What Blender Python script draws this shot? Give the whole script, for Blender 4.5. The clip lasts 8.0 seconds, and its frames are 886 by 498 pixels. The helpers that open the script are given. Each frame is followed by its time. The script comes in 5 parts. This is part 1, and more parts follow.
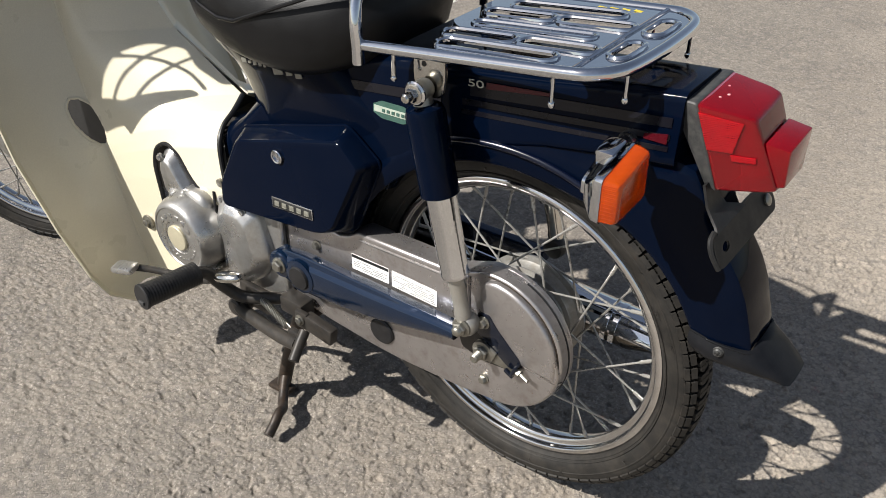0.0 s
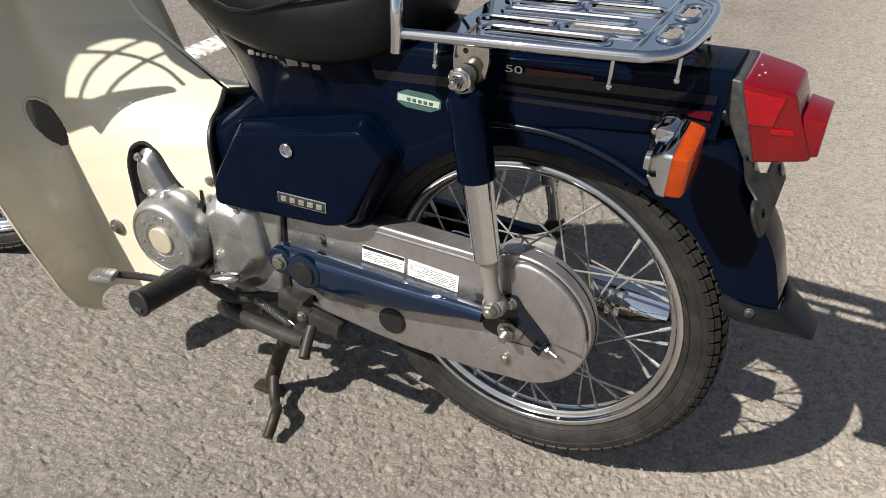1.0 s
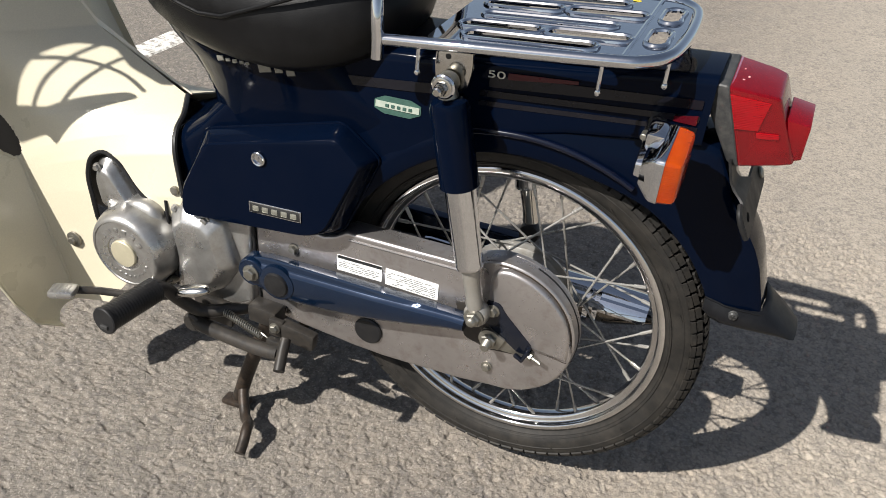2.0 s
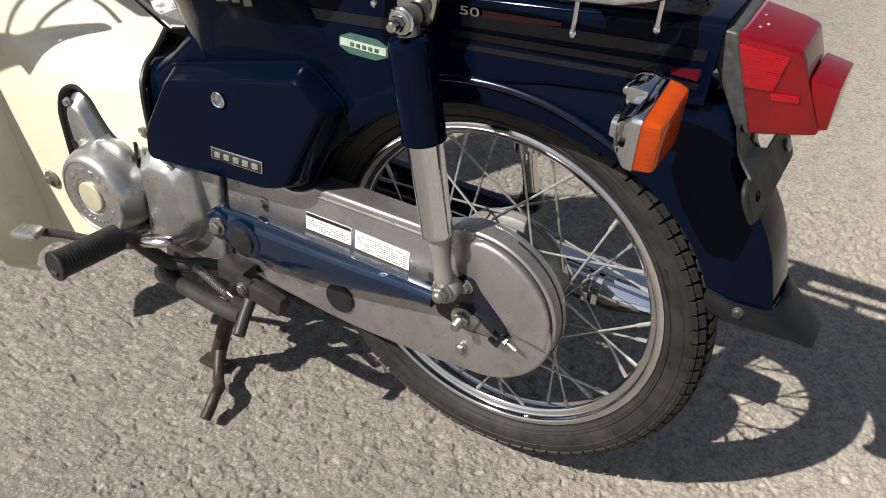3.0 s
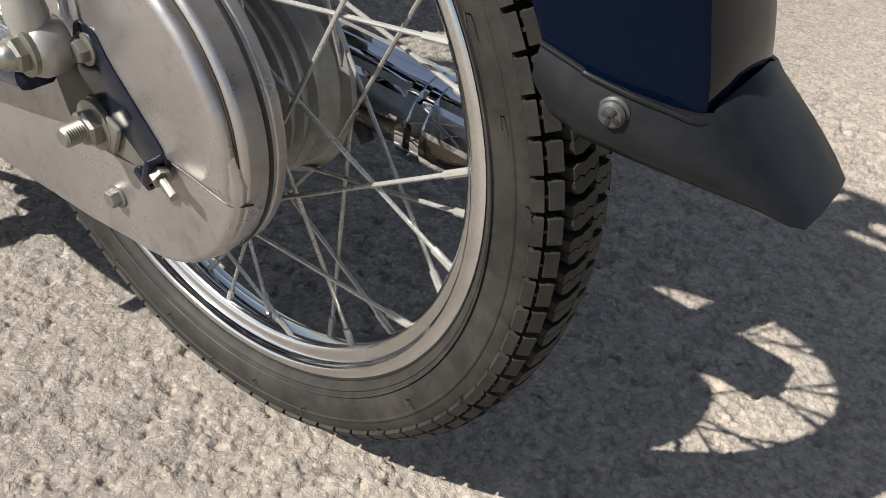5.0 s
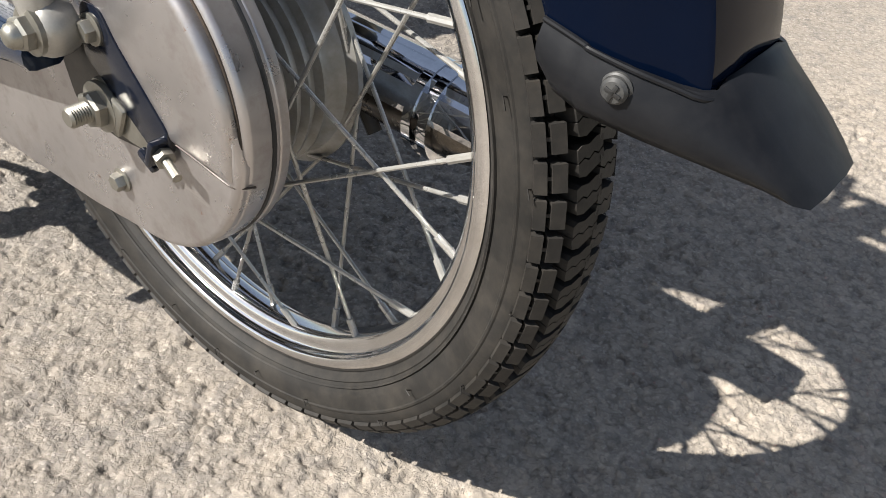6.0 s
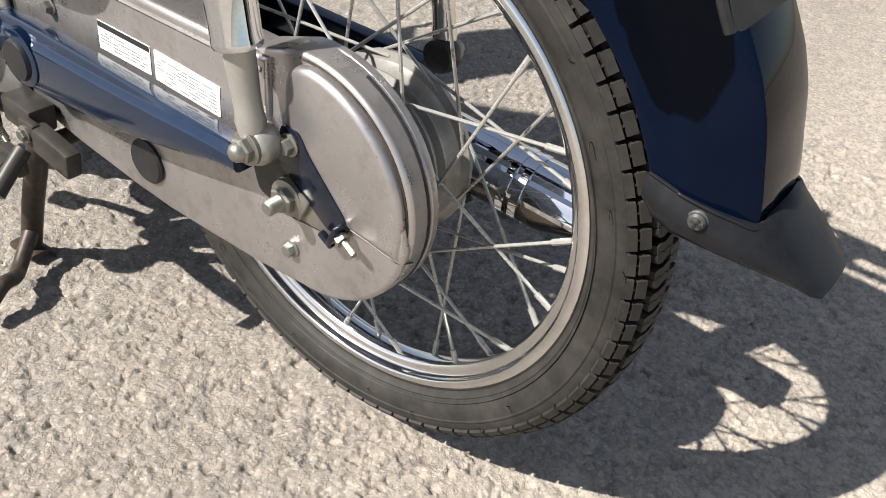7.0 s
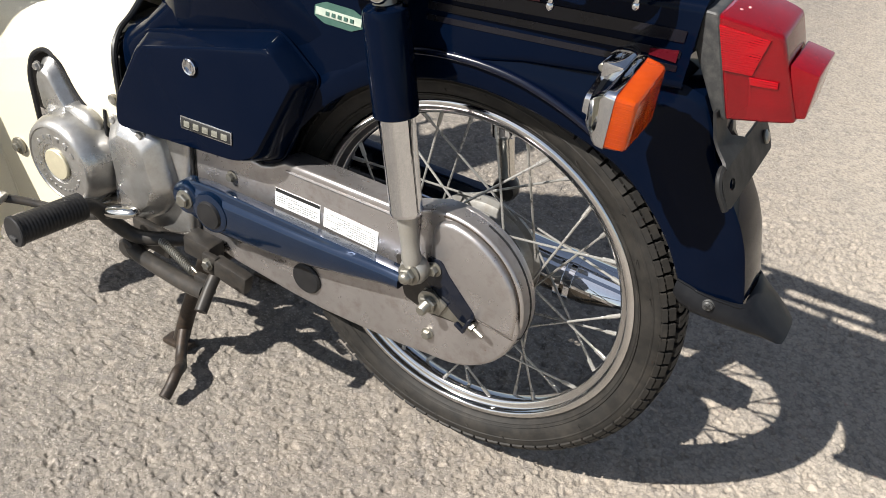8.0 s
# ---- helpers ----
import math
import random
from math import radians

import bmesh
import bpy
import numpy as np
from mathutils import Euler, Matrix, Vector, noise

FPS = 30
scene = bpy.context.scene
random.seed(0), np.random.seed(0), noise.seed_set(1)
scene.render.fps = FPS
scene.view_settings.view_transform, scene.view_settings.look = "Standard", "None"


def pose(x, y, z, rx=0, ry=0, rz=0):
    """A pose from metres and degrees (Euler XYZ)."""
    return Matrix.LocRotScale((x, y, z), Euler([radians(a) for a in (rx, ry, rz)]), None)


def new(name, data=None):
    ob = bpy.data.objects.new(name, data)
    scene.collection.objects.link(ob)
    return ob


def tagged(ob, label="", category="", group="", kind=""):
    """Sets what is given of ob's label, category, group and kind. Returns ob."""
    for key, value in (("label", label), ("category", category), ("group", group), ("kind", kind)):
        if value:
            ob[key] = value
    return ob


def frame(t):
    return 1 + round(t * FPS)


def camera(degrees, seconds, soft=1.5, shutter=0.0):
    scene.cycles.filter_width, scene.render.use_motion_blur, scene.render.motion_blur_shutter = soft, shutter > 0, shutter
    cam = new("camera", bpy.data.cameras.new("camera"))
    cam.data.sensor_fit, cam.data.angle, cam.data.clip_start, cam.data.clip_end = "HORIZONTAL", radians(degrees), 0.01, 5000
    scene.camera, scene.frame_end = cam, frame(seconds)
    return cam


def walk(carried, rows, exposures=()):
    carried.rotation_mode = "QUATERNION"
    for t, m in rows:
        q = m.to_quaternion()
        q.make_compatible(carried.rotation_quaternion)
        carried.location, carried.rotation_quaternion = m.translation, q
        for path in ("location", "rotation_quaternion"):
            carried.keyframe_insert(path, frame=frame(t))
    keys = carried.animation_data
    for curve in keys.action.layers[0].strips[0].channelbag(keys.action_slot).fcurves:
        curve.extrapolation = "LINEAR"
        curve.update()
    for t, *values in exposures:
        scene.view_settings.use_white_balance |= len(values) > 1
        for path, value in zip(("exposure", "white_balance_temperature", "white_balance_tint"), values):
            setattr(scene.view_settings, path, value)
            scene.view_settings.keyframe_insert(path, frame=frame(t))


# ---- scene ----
FOV = 53.65
cam = camera(FOV, 8.0, soft=0.6)
# seconds, eye x y z, turn x y z
ROWS = [
    (0, 0.5074, -0.8489, 1.1148, 55.146, -0.06, 37.469),
    (0.5, 0.4293, -0.8923, 1.108, 54.54, -1.682, 33.022),
    (1, 0.3171, -0.9955, 1.1066, 55.152, -3.036, 27.382),
    (1.5, 0.2564, -1.0273, 1.1049, 55.35, -3.668, 23.233),
    (1.7, 0.2469, -1.0171, 1.1064, 55.219, -4.301, 22.524),
    (2.8, 0.3318, -0.878, 1.0595, 53.41, -3.957, 29.632),
    (3, 0.3486, -0.8239, 1.0307, 52.637, -3.781, 30.66),
    (3.5, 0.3192, -0.6791, 0.9124, 50.224, -4.822, 30.268),
    (4, 0.3355, -0.5257, 0.7563, 49.026, -6.725, 30.761),
    (4.5, 0.3919, -0.3956, 0.665, 49.656, -6.537, 34.853),
    (4.7, 0.4057, -0.3583, 0.6358, 49.978, -5.999, 36.814),
    (5.8, 0.4251, -0.3264, 0.5971, 50.675, -5.92, 39.783),
    (6, 0.4264, -0.3383, 0.5992, 50.814, -5.99, 39.855),
    (6.5, 0.4248, -0.3735, 0.6323, 50.936, -6.549, 39.451),
    (7, 0.403, -0.4961, 0.7389, 50.46, -7.284, 38.21),
    (7.5, 0.3722, -0.64, 0.8975, 51.145, -7.652, 35.447),
    (8, 0.369, -0.8112, 0.9939, 53.064, -6.385, 31.554),
]
EXPOSURE = [(0.0, 0.86), (1.5, 0.77), (3.0, 0.87), (4.0, 1.05), (4.5, 1.18), (6.0, 1.42), (6.5, 1.63), (7.0, 1.50), (7.5, 1.27), (8.0, 1.17)]
walk(cam, [(t, pose(x, y, z, rx, ry, rz)) for t, x, y, z, rx, ry, rz in ROWS], EXPOSURE)

# ---------- light ----------
SHADE = Vector((0.58, 0.855, -1.0)).normalized()
sky_world = bpy.data.worlds.new("sky")
scene.world = sky_world
sky_world.use_nodes = True
sky_nodes = sky_world.node_tree.nodes
sky = sky_nodes.new("ShaderNodeTexSky")
sky.sky_type, sky.sun_disc = "NISHITA", False
sky.sun_elevation = math.asin(-SHADE.z)
sky.sun_rotation = math.atan2(-SHADE.x, -SHADE.y)
sky_nodes["Background"].inputs["Strength"].default_value = 0.058
sky.dust_density, sky.ozone_density = 1.0, 1.0
hazy = sky_nodes.new("ShaderNodeHueSaturation")
hazy.inputs["Saturation"].default_value = 0.72
sky_world.node_tree.links.new(sky.outputs[0], hazy.inputs["Color"])
sky_world.node_tree.links.new(hazy.outputs[0], sky_nodes["Background"].inputs[0])
sun_data = bpy.data.lights.new("sun", "SUN")
sun_data.energy, sun_data.angle, sun_data.color = 5.0, radians(0.53), (1.0, 0.962, 0.905)
sun = new("sun", sun_data)
sun.rotation_mode = "QUATERNION"
sun.rotation_quaternion = SHADE.to_track_quat("-Z", "Y")
sun.location = (-2.2, -3.0, 4.0)


# ---------- materials ----------
def nodes_of(name):
    m = bpy.data.materials.new(name)
    m.use_nodes = True
    t = m.node_tree
    return m, t, t.nodes["Principled BSDF"]


def add(t, kind, links=(), **values):
    n = t.nodes.new(kind)
    for k, v in values.items():
        if k == "ins":
            for i, val in v.items():
                n.inputs[i].default_value = val
        elif k == "op":
            n.operation = v
        elif k == "feature":
            n.feature = v
        elif k == "data_type":
            n.data_type = v
        elif k == "blend":
            n.blend_type = v
    for src, dst in links:
        t.links.new(src, n.inputs[dst])
    return n


def coords(t):
    return add(t, "ShaderNodeTexCoord").outputs["Object"]


def noise_tex(t, vec, scale, detail=4.0, rough=0.55):
    return add(t, "ShaderNodeTexNoise", [(vec, "Vector")], ins={"Scale": scale, "Detail": detail, "Roughness": rough}).outputs[0]


def ranged(t, fac, a, b, lo=0.0, hi=1.0):
    return add(t, "ShaderNodeMapRange", [(fac, 0)], ins={1: a, 2: b, 3: lo, 4: hi}).outputs[0]


def mixed(t, fac, a, b, blend="MIX"):
    n = add(t, "ShaderNodeMix", data_type="RGBA", blend=blend)
    if isinstance(fac, float):
        n.inputs[0].default_value = fac
    else:
        t.links.new(fac, n.inputs[0])
    for i, c in ((6, a), (7, b)):
        if isinstance(c, tuple):
            n.inputs[i].default_value = (*c, 1)
        else:
            t.links.new(c, n.inputs[i])
    return n.outputs[2]


def bumped(t, b, height, strength, distance, under=None):
    n = add(t, "ShaderNodeBump", [(height, "Height")], ins={"Strength": strength, "Distance": distance})
    if under is not None:
        t.links.new(under, n.inputs["Normal"])
    t.links.new(n.outputs[0], b.inputs["Normal"])
    return n.outputs[0]


def surface(name, col, rough, metal=0.0, col2=None, patch=14.0, grain=220.0, rvar=0.12, bump=0.12, depth=0.0006, coat=0.0, dust=None, dust_amount=0.3, spec=0.5):
    """Colour patches and grain at two scales, gloss that varies, fine relief and dust."""
    m, t, b = nodes_of(name)
    v = coords(t)
    big, fine = noise_tex(t, v, patch, 5), noise_tex(t, v, grain, 3)
    c = mixed(t, ranged(t, big, 0.35, 0.7), col, col2 or tuple(x * 0.82 for x in col))
    c = mixed(t, ranged(t, fine, 0.3, 0.75, 0.0, 0.35), c, tuple(x * 0.7 for x in col))
    if dust:
        d = noise_tex(t, v, patch * 2.3, 8, 0.7)
        dm = ranged(t, d, 0.42, 0.72, 0.0, dust_amount)
        c = mixed(t, dm, c, dust)
    t.links.new(c, b.inputs["Base Color"])
    t.links.new(ranged(t, big, 0.3, 0.75, rough - rvar / 2, rough + rvar), b.inputs["Roughness"])
    b.inputs["Metallic"].default_value = metal
    b.inputs["Coat Weight"].default_value = coat
    b.inputs["Coat Roughness"].default_value = 0.06
    b.inputs["Specular IOR Level"].default_value = spec
    bumped(t, b, fine, bump, depth)
    return m


def stained_case():
    """Grey metallic paint with dull patches, brown stains, small rust spots and scratches."""
    m, t, b = nodes_of("chain_case_paint")
    v = coords(t)
    big, mid, fine = noise_tex(t, v, 9, 5), noise_tex(t, v, 38, 7, 0.65), noise_tex(t, v, 430, 3)
    speck = noise_tex(t, v, 95, 6, 0.6)
    far = add(t, "ShaderNodeVectorMath", [(v, 0)], op="MULTIPLY")
    far.inputs[1].default_value = (18.0, 18.0, 260.0)
    streak = noise_tex(t, far.outputs[0], 1.0, 3)
    c = mixed(t, ranged(t, big, 0.35, 0.68), (0.43, 0.407, 0.402), (0.335, 0.316, 0.310))
    c = mixed(t, ranged(t, mid, 0.52, 0.74, 0.0, 0.55), c, (0.19, 0.152, 0.122))
    c = mixed(t, ranged(t, mid, 0.26, 0.42, 0.35, 0.0), c, (0.54, 0.52, 0.515))
    c = mixed(t, ranged(t, speck, 0.69, 0.73, 0.0, 0.75), c, (0.20, 0.085, 0.035))
    c = mixed(t, ranged(t, streak, 0.66, 0.72, 0.0, 0.25), c, (0.48, 0.46, 0.44))
    t.links.new(c, b.inputs["Base Color"])
    t.links.new(ranged(t, mid, 0.3, 0.72, 0.22, 0.44), b.inputs["Roughness"])
    b.inputs["Metallic"].default_value = 0.85
    bumped(t, b, fine, 0.06, 0.0003)
    return m


NAVY = surface("navy_paint", (0.0006, 0.0025, 0.0088), 0.06, 0.0, (0.0008, 0.0028, 0.0096), patch=6, grain=900, rvar=0.06, bump=0.015, depth=0.0002, dust=(0.12, 0.11, 0.1), dust_amount=0.006, spec=0.07)
# same navy paint, made glossier so that the fender crease shows a highlight
GLINT_NAVY = surface("glint_navy_paint", (0.0009, 0.0025, 0.010), 0.20, 0.0, (0.0012, 0.003, 0.012), patch=6, grain=900, bump=0.02, depth=0.0002, coat=0.25, spec=0.3)
ARM_BLUE = surface("blue_paint", (0.0038, 0.0150, 0.042), 0.15, 0.5, (0.0034, 0.013, 0.035), patch=9, grain=700, rvar=0.12, bump=0.03, depth=0.0002, dust=(0.12, 0.11, 0.1), dust_amount=0.04, spec=0.4, coat=0.5)
CHROME = surface("chrome", (0.64, 0.65, 0.67), 0.03, 1.0, (0.59, 0.60, 0.63), patch=25, grain=400, rvar=0.035, bump=0.003, depth=0.0002, dust=(0.3, 0.27, 0.23), dust_amount=0.05)
WORN_CHROME = surface("worn_chrome", (0.62, 0.61, 0.58), 0.13, 1.0, (0.5, 0.48, 0.44), patch=30, grain=300, rvar=0.15, bump=0.05, depth=0.0003, dust=(0.2, 0.16, 0.12), dust_amount=0.25)
RIM_CHROME = surface("rim_chrome", (0.66, 0.66, 0.67), 0.10, 1.0, (0.58, 0.575, 0.57), patch=18, grain=500, rvar=0.08, bump=0.02, depth=0.0002, dust=(0.3, 0.27, 0.23), dust_amount=0.22)
SPOKE = surface("spoke_steel", (0.36, 0.352, 0.333), 0.28, 0.5, (0.28, 0.272, 0.25), patch=60, grain=400, rvar=0.14, bump=0.05, depth=0.0002, dust=(0.16, 0.135, 0.10), dust_amount=0.3)
# stained chrome, darkened all over for the silencer's unlit lower half
DARK_CHROME = surface("dark_stained_chrome", (0.17, 0.155, 0.135), 0.18, 0.95, (0.09, 0.08, 0.07), patch=22, grain=300, rvar=0.2, bump=0.05, depth=0.0003, dust=(0.16, 0.12, 0.08), dust_amount=0.4)
SLATE = surface("stay_navy_paint", (0.0022, 0.0040, 0.0100), 0.16, 0.0, (0.0030, 0.0050, 0.0110), patch=40, grain=500, bump=0.05, depth=0.0003, dust=(0.16, 0.15, 0.13), dust_amount=0.05, spec=0.4)
STRAP_STEEL = surface("strap_steel", (0.011, 0.011, 0.0115), 0.5, 0.0, (0.015, 0.015, 0.015), patch=40, grain=700, bump=0.12, depth=0.0003, dust=(0.16, 0.15, 0.14), dust_amount=0.06, spec=0.18)
BRASS = surface("dull_brass", (0.2, 0.165, 0.1), 0.45, 0.8, (0.15, 0.12, 0.075), patch=80, grain=500)
ZINC = surface("zinc_steel", (0.29, 0.283, 0.252), 0.36, 0.85, (0.21, 0.202, 0.175), patch=60, grain=500, bump=0.1, depth=0.0003, dust=(0.2, 0.15, 0.1), dust_amount=0.25)
ALLOY = surface("cast_aluminium", (0.46, 0.455, 0.445), 0.31, 0.85, (0.37, 0.364, 0.352), patch=26, grain=420, rvar=0.2, bump=0.3, depth=0.0005, dust=(0.22, 0.19, 0.15), dust_amount=0.42)
SILVER = surface("silver_paint", (0.34, 0.33, 0.305), 0.36, 0.6, (0.29, 0.28, 0.255), patch=18, grain=700, bump=0.05, depth=0.0003, dust=(0.32, 0.28, 0.22), dust_amount=0.3)
CASE = stained_case()
HUB = surface("hub_paint", (0.29, 0.285, 0.27), 0.42, 0.5, (0.20, 0.195, 0.18), patch=40, grain=400, dust=(0.16, 0.135, 0.10), dust_amount=0.55)
RUBBER = surface("tyre_rubber", (0.012, 0.0114, 0.0106), 0.60, 0.0, (0.021, 0.0195, 0.0178), patch=22, grain=350, bump=0.25, depth=0.0005, dust=(0.080, 0.068, 0.054), dust_amount=0.22, spec=0.2)
FLAP = surface("flap_rubber", (0.0048, 0.0053, 0.0068), 0.40, 0.0, (0.0066, 0.0071, 0.0086), patch=30, grain=600, bump=0.08, depth=0.0003, dust=(0.12, 0.115, 0.11), dust_amount=0.035, spec=0.17)
BLACK = surface("black_plastic", (0.009, 0.009, 0.010), 0.40, 0.0, (0.013, 0.013, 0.014), patch=30, grain=700, bump=0.1, depth=0.0003, dust=(0.16, 0.15, 0.13), dust_amount=0.05, spec=0.26)
GREYBLACK = surface("faded_black_plastic", (0.026, 0.027, 0.028), 0.5, 0.0, (0.038, 0.038, 0.038), patch=40, grain=700, bump=0.12, depth=0.0003, dust=(0.2, 0.19, 0.17), dust_amount=0.2, spec=0.3)
BLACK_STEEL = surface("black_steel", (0.02, 0.019, 0.018), 0.4, 0.1, (0.03, 0.027, 0.024), patch=35, grain=400, bump=0.15, depth=0.0004, dust=(0.16, 0.12, 0.08), dust_amount=0.12, spec=0.3)
STAND = surface("rusty_black_steel", (0.016, 0.0145, 0.013), 0.42, 0.2, (0.034, 0.023, 0.016), patch=45, grain=350, bump=0.3, depth=0.0006, dust=(0.17, 0.11, 0.07), dust_amount=0.2, spec=0.35)
VINYL = surface("black_vinyl", (0.0030, 0.0030, 0.0034), 0.40, 0.0, (0.006, 0.006, 0.0064), patch=20, grain=900, bump=0.35, depth=0.0006, dust=(0.15, 0.14, 0.13), dust_amount=0.010, spec=0.2)
CREAM = surface("cream_plastic", (0.61, 0.56, 0.425), 0.3, 0.0, (0.59, 0.535, 0.40), patch=7, grain=500, rvar=0.1, bump=0.03, depth=0.0003, coat=0.25, dust=(0.5, 0.45, 0.36), dust_amount=0.12)
WHITE = surface("white_label", (0.78, 0.77, 0.74), 0.4, 0.0, (0.72, 0.71, 0.68), patch=60, grain=500, bump=0.02)
STICKER_PALE = surface("faded_sticker", (0.36, 0.40, 0.34), 0.4, 0.0, (0.3, 0.34, 0.29), patch=90, grain=500, bump=0.02)
GREEN = surface("green_sticker", (0.03, 0.075, 0.06), 0.4, 0.0, (0.045, 0.1, 0.08), patch=90, grain=500, bump=0.02)
WORN_FOIL = surface("worn_silver_foil", (0.24, 0.235, 0.2), 0.35, 0.4, (0.18, 0.175, 0.15), patch=80, grain=500, bump=0.02)
SILVER_FOIL = surface("silver_foil", (0.62, 0.61, 0.55), 0.3, 0.4, (0.55, 0.54, 0.48), patch=80, grain=500, bump=0.02)
STRIPE = surface("grey_stripe_film", (0.0048, 0.0048, 0.0078), 0.25, 0.1, (0.0065, 0.0065, 0.010), patch=30, grain=500, bump=0.02, coat=0.1, spec=0.3)
RED_FILM = surface("red_film", (0.06, 0.003, 0.007), 0.3, 0.0, (0.04, 0.003, 0.006), patch=50, grain=500, bump=0.02, coat=0.1, spec=0.3)
PRINT = surface("grey_print", (0.14, 0.14, 0.14), 0.5)
INK = surface("black_ink", (0.012, 0.012, 0.012), 0.5)


def lens_material(name, col, deep, flute, relief=0.12):
    """Clear-coated tinted plastic that lets light through, with fine moulded ribs."""
    m, t, b = nodes_of(name)
    v = coords(t)
    big, scuff = noise_tex(t, v, 30, 4), noise_tex(t, v, 120, 8, 0.7)
    c = mixed(t, ranged(t, big, 0.3, 0.7), col, deep)
    c = mixed(t, ranged(t, scuff, 0.69, 0.73, 0.0, 0.6), c, (0.6, 0.42, 0.4))
    t.links.new(c, b.inputs["Base Color"])
    t.links.new(ranged(t, scuff, 0.4, 0.7, 0.07, 0.18), b.inputs["Roughness"])
    b.inputs["Coat Weight"].default_value = 0.2
    b.inputs["Coat Roughness"].default_value = 0.04
    b.inputs["Specular IOR Level"].default_value = 0.16
    b.inputs["Transmission Weight"].default_value = 0.6
    b.inputs["IOR"].default_value = 1.49
    sep = add(t, "ShaderNodeSeparateXYZ", [(v, 0)])
    wave = add(t, "ShaderNodeMath", [(sep.outputs[2], 0)], op="MULTIPLY", ins={1: flute})
    sine = add(t, "ShaderNodeMath", [(wave.outputs[0], 0)], op="SINE")
    bumped(t, b, sine.outputs[0], relief, 0.0005)
    return m


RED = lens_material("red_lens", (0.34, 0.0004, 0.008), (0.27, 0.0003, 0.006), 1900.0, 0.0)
# same red set brighter, standing for light that passes the moulded ribs
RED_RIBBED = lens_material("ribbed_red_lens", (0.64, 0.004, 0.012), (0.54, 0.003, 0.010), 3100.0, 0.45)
ORANGE = lens_material("orange_lens", (0.74, 0.098, 0.002), (0.58, 0.062, 0.0015), 2900.0, 0.10)


def asphalt():
    m, t, b = nodes_of("worn_asphalt")
    v = coords(t)
    warp = add(t, "ShaderNodeTexNoise", [(v, "Vector")], ins={"Scale": 70.0, "Detail": 2.0, "Roughness": 0.5})
    off = add(t, "ShaderNodeVectorMath", [(warp.outputs[1], 0)], op="SCALE", ins={"Scale": 0.004})
    v2 = add(t, "ShaderNodeVectorMath", [(v, 0), (off.outputs[0], 1)], op="ADD").outputs[0]
    stones = add(t, "ShaderNodeTexVoronoi", [(v2, "Vector")], ins={"Scale": 82.0, "Randomness": 1.0})
    grit = add(t, "ShaderNodeTexVoronoi", [(v2, "Vector")], ins={"Scale": 330.0, "Randomness": 1.0})
    broad, mid, rough_n, fine = noise_tex(t, v, 1.9, 7, 0.62), noise_tex(t, v, 17, 7, 0.65), noise_tex(t, v, 75, 9, 0.72), noise_tex(t, v, 430, 5, 0.75)
    pebble = add(t, "ShaderNodeTexVoronoi", [(v2, "Vector")], ins={"Scale": 150.0, "Randomness": 1.0})
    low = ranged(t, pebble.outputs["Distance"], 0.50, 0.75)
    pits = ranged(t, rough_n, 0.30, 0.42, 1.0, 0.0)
    c = mixed(t, ranged(t, broad, 0.38, 0.62), (0.300, 0.259, 0.209), (0.144, 0.128, 0.112))
    c = mixed(t, ranged(t, mid, 0.38, 0.72, 0.0, 0.6), c, (0.292, 0.243, 0.187))
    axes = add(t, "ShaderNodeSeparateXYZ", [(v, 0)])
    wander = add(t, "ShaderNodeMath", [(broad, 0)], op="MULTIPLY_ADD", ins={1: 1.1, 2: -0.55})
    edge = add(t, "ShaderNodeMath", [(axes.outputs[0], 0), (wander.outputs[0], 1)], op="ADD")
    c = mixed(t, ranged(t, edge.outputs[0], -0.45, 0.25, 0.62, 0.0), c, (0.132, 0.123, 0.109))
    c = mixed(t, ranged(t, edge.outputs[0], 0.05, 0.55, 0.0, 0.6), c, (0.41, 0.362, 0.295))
    hue = add(t, "ShaderNodeSeparateColor", [(stones.outputs["Color"], 0)])
    c = mixed(t, ranged(t, hue.outputs[0], 0.55, 1.0, 0.0, 0.35), c, (0.346, 0.299, 0.243))
    c = mixed(t, ranged(t, hue.outputs[1], 0.62, 1.0, 0.0, 0.4), c, (0.139, 0.128, 0.122))
    hue2 = add(t, "ShaderNodeSeparateColor", [(grit.outputs["Color"], 0)])
    c = mixed(t, ranged(t, hue2.outputs[2], 0.82, 0.95, 0.0, 0.45), c, (0.412, 0.366, 0.310))
    c = mixed(t, ranged(t, rough_n, 0.5, 0.75, 0.0, 0.35), c, (0.334, 0.288, 0.235))
    # low spots and pits get dark colour in place of small shadows
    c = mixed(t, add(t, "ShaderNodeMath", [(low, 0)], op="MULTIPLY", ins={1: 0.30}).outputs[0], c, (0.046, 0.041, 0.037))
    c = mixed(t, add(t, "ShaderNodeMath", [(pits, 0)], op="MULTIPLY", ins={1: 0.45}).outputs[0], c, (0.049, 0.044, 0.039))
    ragged = add(t, "ShaderNodeTexNoise", [(v, "Vector")], ins={"Scale": 210.0, "Detail": 4.0, "Roughness": 0.65})
    shift = add(t, "ShaderNodeVectorMath", [(ragged.outputs[1], 0)], op="SCALE", ins={"Scale": 0.007})
    v3 = add(t, "ShaderNodeVectorMath", [(v2, 0), (shift.outputs[0], 1)], op="ADD").outputs[0]
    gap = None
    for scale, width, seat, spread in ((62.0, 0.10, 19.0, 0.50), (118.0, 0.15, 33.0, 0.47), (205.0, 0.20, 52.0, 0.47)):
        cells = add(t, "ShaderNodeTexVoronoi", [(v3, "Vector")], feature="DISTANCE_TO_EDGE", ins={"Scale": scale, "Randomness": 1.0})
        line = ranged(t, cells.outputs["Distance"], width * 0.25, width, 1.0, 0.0)
